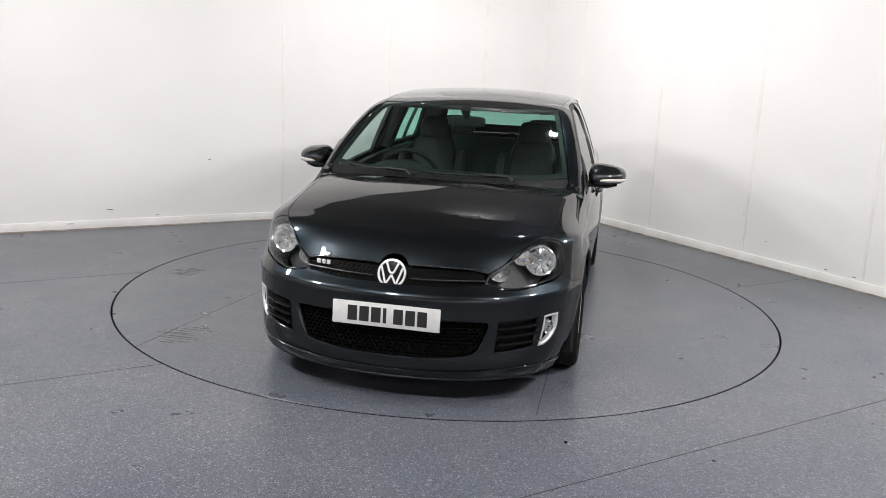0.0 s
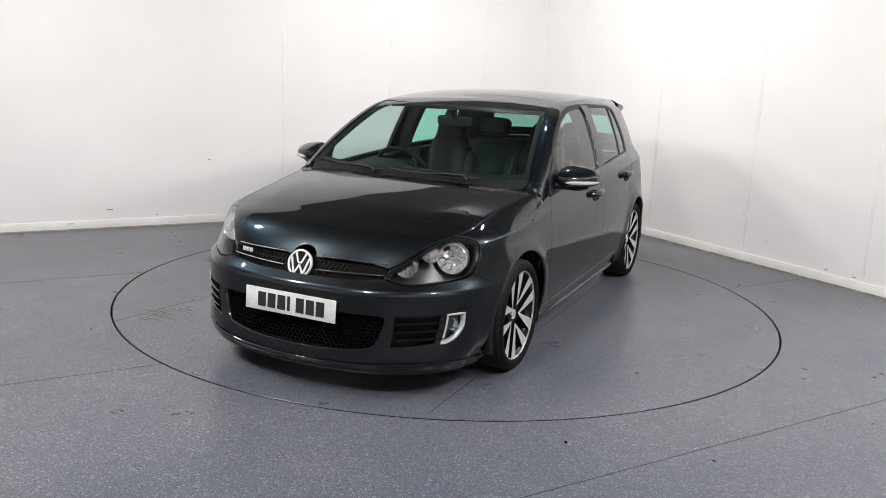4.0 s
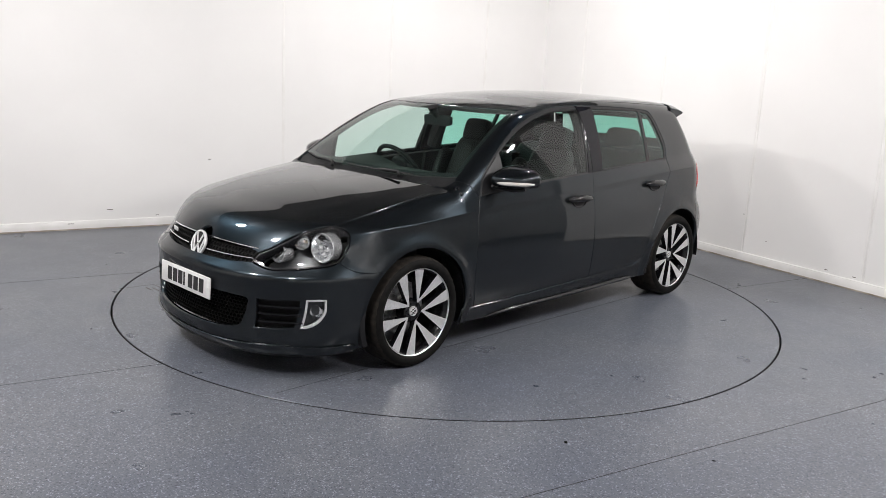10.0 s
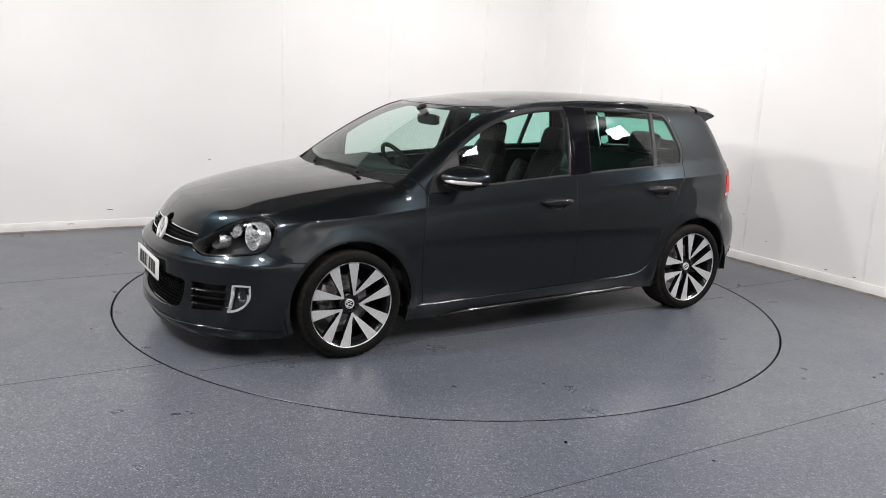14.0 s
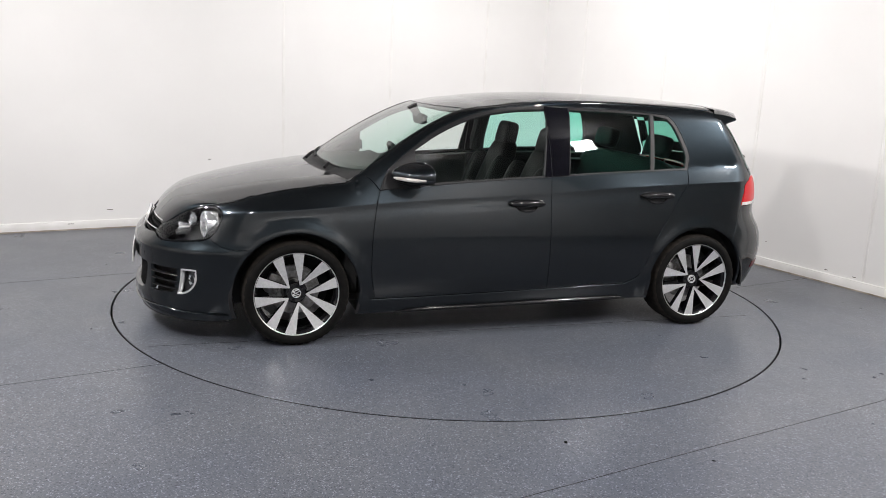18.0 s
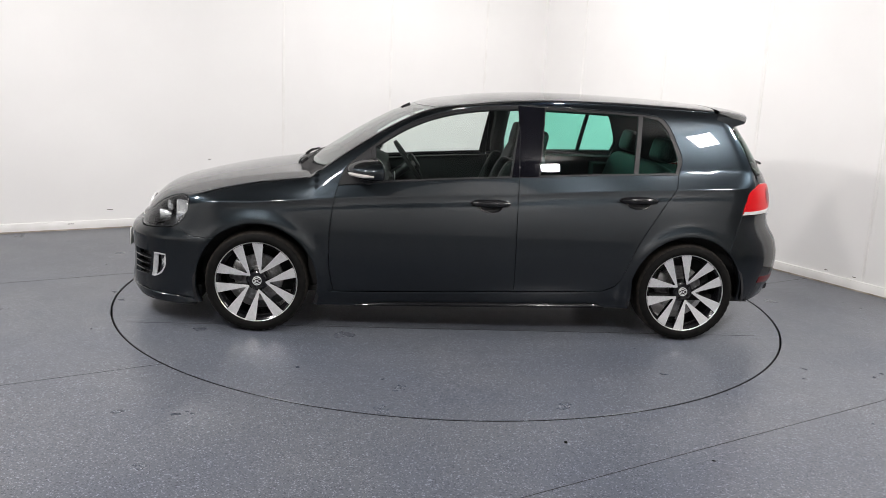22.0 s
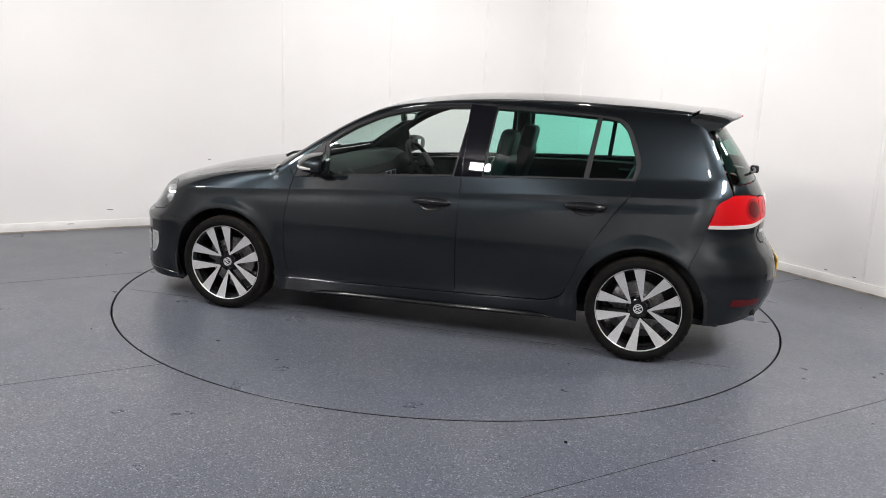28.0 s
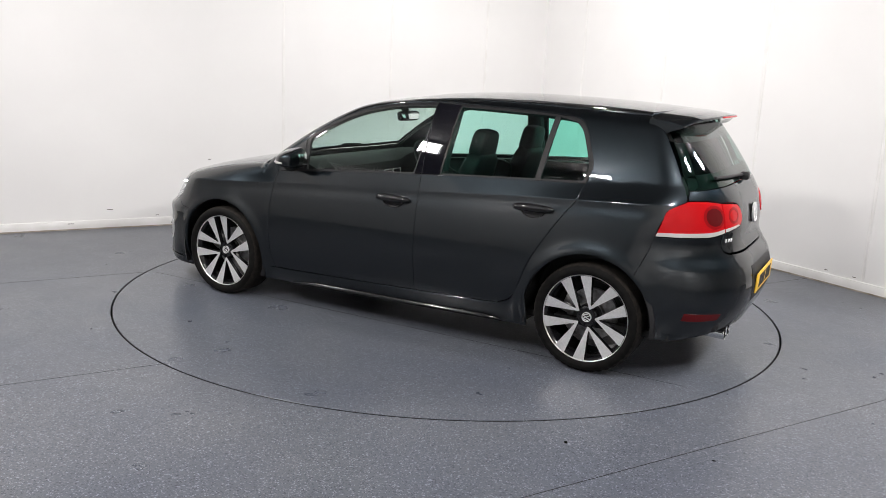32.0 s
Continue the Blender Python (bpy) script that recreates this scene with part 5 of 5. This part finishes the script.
def linings():
    """Door cards, pillar covers, headlining and floor."""
    shell = put("cabin_lining", mesh_of("cabin_lining", [], [], DASH), car, "dark cabin lining")
    bm = bmesh.new()
    box(bm, (-1.72, -0.76, 0.235), (1.02, 0.76, 0.27))
    box(bm, (0.93, -0.74, 0.25), (1.0, 0.74, 0.90))
    box(bm, (-1.75, -0.62, 0.27), (-1.70, 0.62, 0.92))
    for s in BOTH:
        box(bm, (-1.72, min(s * 0.55, s * 0.70), 0.27), (-1.02, max(s * 0.55, s * 0.70), 0.93))
    part("cabin_floor", bm, CARPET, shell, "black carpet")
    card = skin("door_card", Side, loop(LEAD, BELT, SPLIT, SILL_F), (), DASH, 0.004, 0.03, -0.055, 0.05)
    card2 = skin("door_card", Side, loop(BELT_R, TRAIL, SILL_R, SPLIT[::-1]), (), DASH, 0.004, 0.03, -0.055, 0.05)
    panel(card, shell, "dark door card", BOTH)
    panel(card2, shell, "dark door card", BOTH)
    half = np.vstack([curve([(0.34, 0.0), (0.32, 0.3), (0.235, 0.56)])[:-1], curve([(0.235, 0.56), (-0.4, 0.585), (-1.3, 0.55), (-1.5, 0.53)])[:-1], curve([(-1.5, 0.53), (-1.6, 0.3), (-1.62, 0.0)])])
    panel(skin("headlining", Above, both(half)[:-1], (), LINER, 0.0, 0.01, -0.035, 0.06), shell, "grey headlining")
    flat = lambda P: Rail.flat(np.asarray(P))
    runs = [flat(on_side(WIN_TOP)), flat(on_side(WIN_TOP_R)), flat(on_side([(-1.205, 1.011), (-1.25, 0.95)])), flat(np.vstack([on_side([(-1.25, 0.95)]), on_side([(-1.5, 0.95)]), on_side([(-1.62, 0.965)])])),
            flat(np.vstack([on_side([(-1.62, 0.965)]), on_rear(HATCH[::-1][1:-1]), on_top(DITCH[-1:])])), flat(on_top(DITCH[::-1])), flat(on_top(SCREEN_SIDE)), flat(np.vstack([on_top(SCREEN_SIDE[-1:]), on_side(WIN_TOP[:1])]))]
    panel(skin("pillar_trim", Rail, loop(*runs), (), DASH, -0.006, 0.01, -0.028, 0.05), shell, "dark pillar covers", BOTH)
    for s in BOTH:
        bm = bmesh.new()
        P = on_side(curve([(-0.305, 0.99), (-0.30, 1.1), (-0.31, 1.25), (-0.31, 1.355)], 0.05))
        tube(bm, [(x, s * (y - 0.075), z) for x, y, z in P], 0.055, 10)
        part("middle_pillar", bm, DASH, shell, "dark door pillar cover")


def cabin():
    linings()
    dashboard()
    front_seat(0.37)
    front_seat(-0.37)
    rear_seat()


def wipers():
    for y0, y1 in ((0.46, -0.10), (-0.15, -0.62)):
        bm = bmesh.new()
        P = []
        for i, y in enumerate(np.linspace(y0, y1, 12)):
            edge = float(np.interp(abs(y), [0, 0.25, 0.5, 0.716], [1.032, 1.02, 0.975, 0.90]))
            P.append((edge + 0.012 - 0.012 * i / 11, y))
        P = on_top(P)
        P = P + slope(P) * 0.005
        tube(bm, P, 0.0055, 8)
        q = Vector(P[2])
        tube(bm, [q + Vector((0.06, 0.06, -0.01)), q + Vector((0.03, 0.02, 0.012)), Vector(P[5]) + Vector((0.008, 0, 0.008))], [0.010, 0.009, 0.006], 8)
        part("windscreen_wiper", bm, BLACK, car, "black windscreen wiper")


# ---------------------------------------------------------------- the room
def room_piece(name, bm, mat, label="", kind="structure"):
    me = bpy.data.meshes.new(name)
    bm.to_mesh(me)
    bm.free()
    me.materials.append(mat)
    ob = new(name, me)
    ob.matrix_basis = ROOM
    return tagged(ob, label, "", "", kind)


def room():
    # floor: one sheet with a round opening for the turntable
    n = 192
    inv = ROOM.inverted()
    c = inv @ Vector((0, 0, 0))
    V, F = [], []
    ring = [(c.x + (RING + 0.007) * math.cos(2 * math.pi * k / n), c.y + (RING + 0.007) * math.sin(2 * math.pi * k / n)) for k in range(n)]
    lo, hi, west = -0.1, (ROOM_A + 0.1, ROOM_B + 0.1), -BAY - 0.1
    edge = []
    for x, y in ring:
        d = Vector((x - c.x, y - c.y)).normalized()
        t = min([((hi[0] if d.x > 0 else west) - c.x) / d.x if abs(d.x) > 1e-9 else 99, ((hi[1] if d.y > 0 else lo) - c.y) / d.y if abs(d.y) > 1e-9 else 99])
        edge.append((c.x + d.x * t, c.y + d.y * t))
    V = [(x, y, 0) for x, y in ring] + [(x, y, 0) for x, y in edge] + [(x, y, -0.05) for x, y in ring]
    for k in range(n):
        j = (k + 1) % n
        F += [(k, n + k, n + j, j), (2 * n + k, k, j, 2 * n + j)]
    me = mesh_of("floor", V, [f for f in F], VINYL, smooth=False)
    ob = put("floor", me, None, "grey-blue speckled vinyl floor", ROOM)
    tagged(ob, kind="structure")
    # welded seams of the vinyl sheets, two metres apart, broken by the turntable
    runs = []
    for y in (1.80, 3.81, 5.78, 7.76):
        half = math.sqrt(max((RING + 0.006) ** 2 - (y - c.y) ** 2, 0))
        runs += [((0, y), (c.x - half, y)), ((c.x + half, y), (ROOM_A, y))] if half else [((0, y), (ROOM_A, y))]
    for p, q in runs:
        a, e = Vector((*p, 0)), Vector((*q, 0))
        seam = bmesh.new()
        n_ = Vector((a.y - e.y, e.x - a.x, 0)).normalized() * 0.0018
        prism(seam, [(w.x, w.y) for w in (a + n_, a - n_, e - n_, e + n_)], -0.001, 0.0006)
        part("floor_seam", seam, GROOVE, ob, "dark welded seam", smooth=False)
    bm = bmesh.new()
    box(bm, (west, lo, -0.2), (hi[0], hi[1], -0.05))
    room_piece("floor_pit", bm, GROOVE, "dark pit under the turntable")

    # walls of upright boards with cover strips, a skirting below
    def boards(name, along_x, length, far=0.0):
        bm = bmesh.new()
        if along_x:
            box(bm, (-0.15, far - 0.15 if far == 0 else far, -0.05), (length, far if far == 0 else far + 0.15, ROOM_H))
        else:
            box(bm, (far - 0.15 if far == 0 else far, 0 if far == 0 else -0.15, -0.05), (far if far == 0 else far + 0.15, length, ROOM_H))
        return room_piece(name, bm, WALL if far == 0 else WALL_PLAIN, "white panelled studio wall" if far == 0 else "plain white wall")
    left = boards("wall_1", True, 6.4)
    right = boards("wall_2", False, 5.4)
    bm = bmesh.new()
    box(bm, (6.4, -0.15, -0.05), (ROOM_A, 0.0, ROOM_H))
    room_piece("wall_5", bm, WALL_PLAIN, "plain white wall")
    bm = bmesh.new()
    box(bm, (-BAY - 0.15, 5.4, -0.05), (-BAY, ROOM_B, ROOM_H))
    room_piece("wall_6", bm, WALL_PLAIN, "plain white wall")
    bm = bmesh.new()
    box(bm, (-BAY, 5.25, -0.05), (-0.15, 5.4, ROOM_H))
    room_piece("wall_7", bm, WALL_PLAIN, "plain white wall")
    bm = bmesh.new()
    box(bm, (-BAY, ROOM_B, -0.05), (ROOM_A + 0.15, ROOM_B + 0.15, ROOM_H))
    room_piece("wall_3", bm, WALL_PLAIN, "plain white wall")
    boards("wall_4", False, ROOM_B + 0.15, ROOM_A)
    bm = bmesh.new()
    box(bm, (-BAY - 0.15, -0.15, ROOM_H), (ROOM_A + 0.15, ROOM_B + 0.15, ROOM_H + 0.1))
    room_piece("ceiling", bm, CEILING, "plain grey ceiling")

    def strip(wall, lo, hi, name, label, bevel=0.003, mat=TRIM_WHITE):
        bm = bmesh.new()
        box(bm, lo, hi, bevel)
        ob = part(name, bm, mat, wall, label)
        return ob
    for a in (0.84, 2.033, 3.223):
        strip(left, (a - 0.012, 0.0, 0.075), (a + 0.012, 0.0022, ROOM_H), "joint_strip", "white cover strip")
    for b in (0.695, 1.925, 3.118, 4.29):
        strip(right, (0.0, b - 0.012, 0.075), (0.0022, b + 0.012, ROOM_H), "joint_strip", "white cover strip")
    # small scuffs and chips on the boards
    for x, z, w in ((4.86, 0.17, 0.05), (3.95, 0.62, 0.03), (4.45, 0.10, 0.03), (5.2, 0.055, 0.05)):
        strip(left, (x, 0.0, z), (x + w, 0.0018 if z > 0.09 else 0.0175, z + 0.006), "wall_scuff", "grey scuff mark", 0.0, SCUFF)
    for y, z, w in ((3.08, 0.42, 0.012), (3.35, 0.22, 0.014), (3.95, 0.105, 0.03), (4.2, 0.10, 0.03), (4.75, 0.17, 0.04)):
        strip(right, (0.0, y, z), (0.0018, y + w, z + 0.006), "wall_scuff", "grey scuff mark", 0.0, SCUFF)
    for wall, lo, hi in ((left, (0.0, 0.0, 0.0), (6.4, 0.016, 0.082)), (right, (0.0, 0.016, 0.0), (0.016, 5.4, 0.082))):
        strip(wall, lo, hi, "skirting_board", "scuffed white skirting board", 0.004)
        foot = ((lo[0], lo[1] + 0.0155, 0.0), (hi[0], hi[1] + 0.003, 0.011)) if wall is left else ((lo[0] + 0.0155, lo[1], 0.0), (hi[0] + 0.003, hi[1], 0.011))
        strip(wall, *foot, "skirting_foot", "brown dirt along the foot of the skirting", 0.0, SKIRT_DIRT)


def turntable():
    disc = tagged(new("turntable"), "round grey vinyl turntable set flush in the floor", "turntable")
    bm = bmesh.new()
    lathe(bm, [(0.0, 0.0), (0.6, 0.0), (1.4, 0.0), (RING - 0.008, 0.0), (RING - 0.006, -0.002), (RING - 0.006, -0.045)], 192, 0, "z")
    bmesh.ops.recalc_face_normals(bm, faces=bm.faces)
    me = bpy.data.meshes.new("deck")
    bm.to_mesh(me)
    bm.free()
    me.materials.append(VINYL)
    put("deck", me, disc, "speckled vinyl deck")
    bm = bmesh.new()
    lathe(bm, [(RING - 0.005, -0.03), (RING - 0.005, -0.001), (RING - 0.003, -0.001), (RING - 0.003, -0.03)], 192, 0, "z")
    part("rim", bm, BLACK, disc, "black metal edge")
    for y0, y1 in ((-1.37, -1.0), (0.86, 0.86)):
        a, e = Vector((1.8 if y0 < 0 else 2.0, y0, 0)), Vector((-1.9, y1, 0))
        bm = bmesh.new()
        n = Vector((a.y - e.y, e.x - a.x, 0)).normalized() * 0.0016
        prism(bm, [(w.x, w.y) for w in (a + n, a - n, e - n, e + n)], -0.001, 0.0006)
        part("deck_seam", bm, GROOVE, disc, "dark welded seam", smooth=False)
    # brown tyre scuffs: bundles of fine parallel streaks
    for x, y, w in ((1.50, -1.25, 0.14), (0.14, -1.96, 0.10)):
        for k in range(9):
            bm = bmesh.new()
            u, v = x + w * (k / 4 - 1) + random.uniform(-0.01, 0.01), y + random.uniform(-0.06, 0.06)
            long_, half = random.uniform(0.05, 0.13), random.uniform(0.0035, 0.008)
            prism(bm, [(u - half * 0.3, v - long_), (u + half, v - long_ * 0.5), (u + half * 0.8, v + long_ * 0.6), (u, v + long_), (u - half, v + long_ * 0.4), (u - half * 0.9, v - long_ * 0.6)], 0.0, 0.0005)
            part("tyre_scuff", bm, TYRE_MARK, disc, "faint brown tyre scuff", smooth=False)
    return disc


def floodlight(x, y, size, aim):
    """A square lamp head on a short bracket under the ceiling, tilted towards aim."""
    lamp = tagged(new("floodlight"), "unseen square white floodlight tilted on a bracket under the ceiling", "floodlight", "floodlights")
    h, e = size / 2, size / 2 + 0.015
    tilt = (Vector(aim) - Vector((x, y, ROOM_H - 0.17))).to_track_quat("-Z", "Y").to_matrix().to_4x4()

    def put_in(name, build, mat, label):
        bm = bmesh.new()
        build(bm)
        bmesh.ops.transform(bm, matrix=tilt, verts=bm.verts)
        part(name, bm, mat, lamp, label, smooth=False)
    
    def plate(bm):
        box(bm, (-h, -h, -0.012), (h, h, -0.006))
        for f in bm.faces:
            f.material_index = 0 if f.normal.z < -0.5 else 1
    put_in("diffuser", plate, [DIFFUSER, TRIM_WHITE], "glowing white diffuser")

    def tray(bm):
        box(bm, (-e, -e, -0.004), (e, e, 0.035), 0.004)
        for lo, hi in (((-e, -e), (e, -h)), ((-e, h), (e, e)), ((-e, -h), (-h, h)), ((h, -h), (e, h))):
            box(bm, (*lo, -0.02), (*hi, -0.003), 0.001)
    put_in("housing", tray, TRIM_WHITE, "white metal housing")
    bm = bmesh.new()
    tube(bm, [(0, 0, 0.02), (0, 0, 0.17)], 0.012, 10)
    part("bracket", bm, STEEL, lamp, "short steel bracket")
    lamp.matrix_basis = pose(x, y, ROOM_H - 0.17)
    return lamp


def debris(x, y, r):
    bm = bmesh.new()
    bmesh.ops.create_icosphere(bm, subdivisions=1, radius=r)
    for v in bm.verts:
        v.co = Vector((v.co.x * random.uniform(0.8, 1.6), v.co.y * random.uniform(0.5, 1.0), (v.co.z + r * 0.5) * 0.4))
        v.co.z = max(v.co.z, 0.0)
    me = bpy.data.meshes.new("debris")
    bm.to_mesh(me)
    bm.free()
    me.materials.append(RUBBER)
    tagged(put("debris", me, None, "", pose(x, y, 0.0002, rz=random.uniform(0, 180))), "small dark crumb of dirt on the vinyl floor", "debris", "crumbs on the floor")


# ---------------------------------------------------------------- build
for x, y, r_ in ((0.55, -2.42, 0.010), (1.16, -2.53, 0.007), (-2.6, 0.35, 0.008), (-2.05, -1.2, 0.006), (-1.3, 2.2, 0.007)):
    debris(x, y, r_)
turn_disc = turntable()
room()
# six round the turntable, then seven unseen ones added only to brighten the walls
for x, y, size, aim in ((1.9, -4.3, 0.26, (0.5, -1.2, 0.5)), (-1.55, -4.3, 0.26, (-0.4, -1.2, 0.5)), (3.15, -2.35, 0.28, (0.9, -0.7, 0.5)), (-3.0, -2.5, 0.27, (-0.8, -0.7, 0.5)),
                        (4.35, -0.5, 0.28, (1.3, -0.2, 0.5)), (-3.6, -0.4, 0.24, (-1.0, -0.1, 0.5)),
                        (1.3, -7.2, 0.22, (2.14, -8.56, 1.6)), (-1.7, -8.2, 0.22, (-0.5, -10.16, 1.6)), (4.0, -5.6, 0.22, (4.84, -6.96, 1.6)),
                        (-5.4, -2.2, 0.16, (-6.76, -3.04, 1.6)), (-4.2, -5.0, 0.17, (-5.5, -5.8, 1.6)),
                        (0.2, 1.1, 0.22, (1.35, 4.0, 0.6)), (0.9, 0.3, 0.11, (2.6, 0.0, 0.0))):
    floodlight(x, y, size, aim)
front_doors()
rear_doors()
fenders()
bodysides()
sills()
bonnet_and_roof()
front_bumper()
top_grille()
headlights()
fog_lamps()
number_plate("number_plate", Vector((2.168, 0, 0.430)), 1, PLATE_WHITE, "white front number plate", -3)
rear_lights()
hatch()
rear_bumper()
number_plate("rear_number_plate", Vector((-2.048, 0, 0.500)), -1, PLATE_YELLOW, "yellow rear number plate", 3)
mirrors()
wheels_and_wells()
cabin()
wipers()


# ---------------------------------------------------------------- motion
def motions():
    """The turntable turns evenly and carries the car."""
    rows_car, rows_disc = [], []
    for k in range(0, 33):
        th = radians(-101.40 - 3.3400 * k)
        m = Matrix.Rotation(th, 4, "Z")
        rows_disc.append((float(k), m))
        rows_car.append((float(k), m @ Matrix.Translation((-0.080, 0.137, 0.0))))
    walk(turn_disc, rows_disc)
    walk(car, rows_car)


motions()
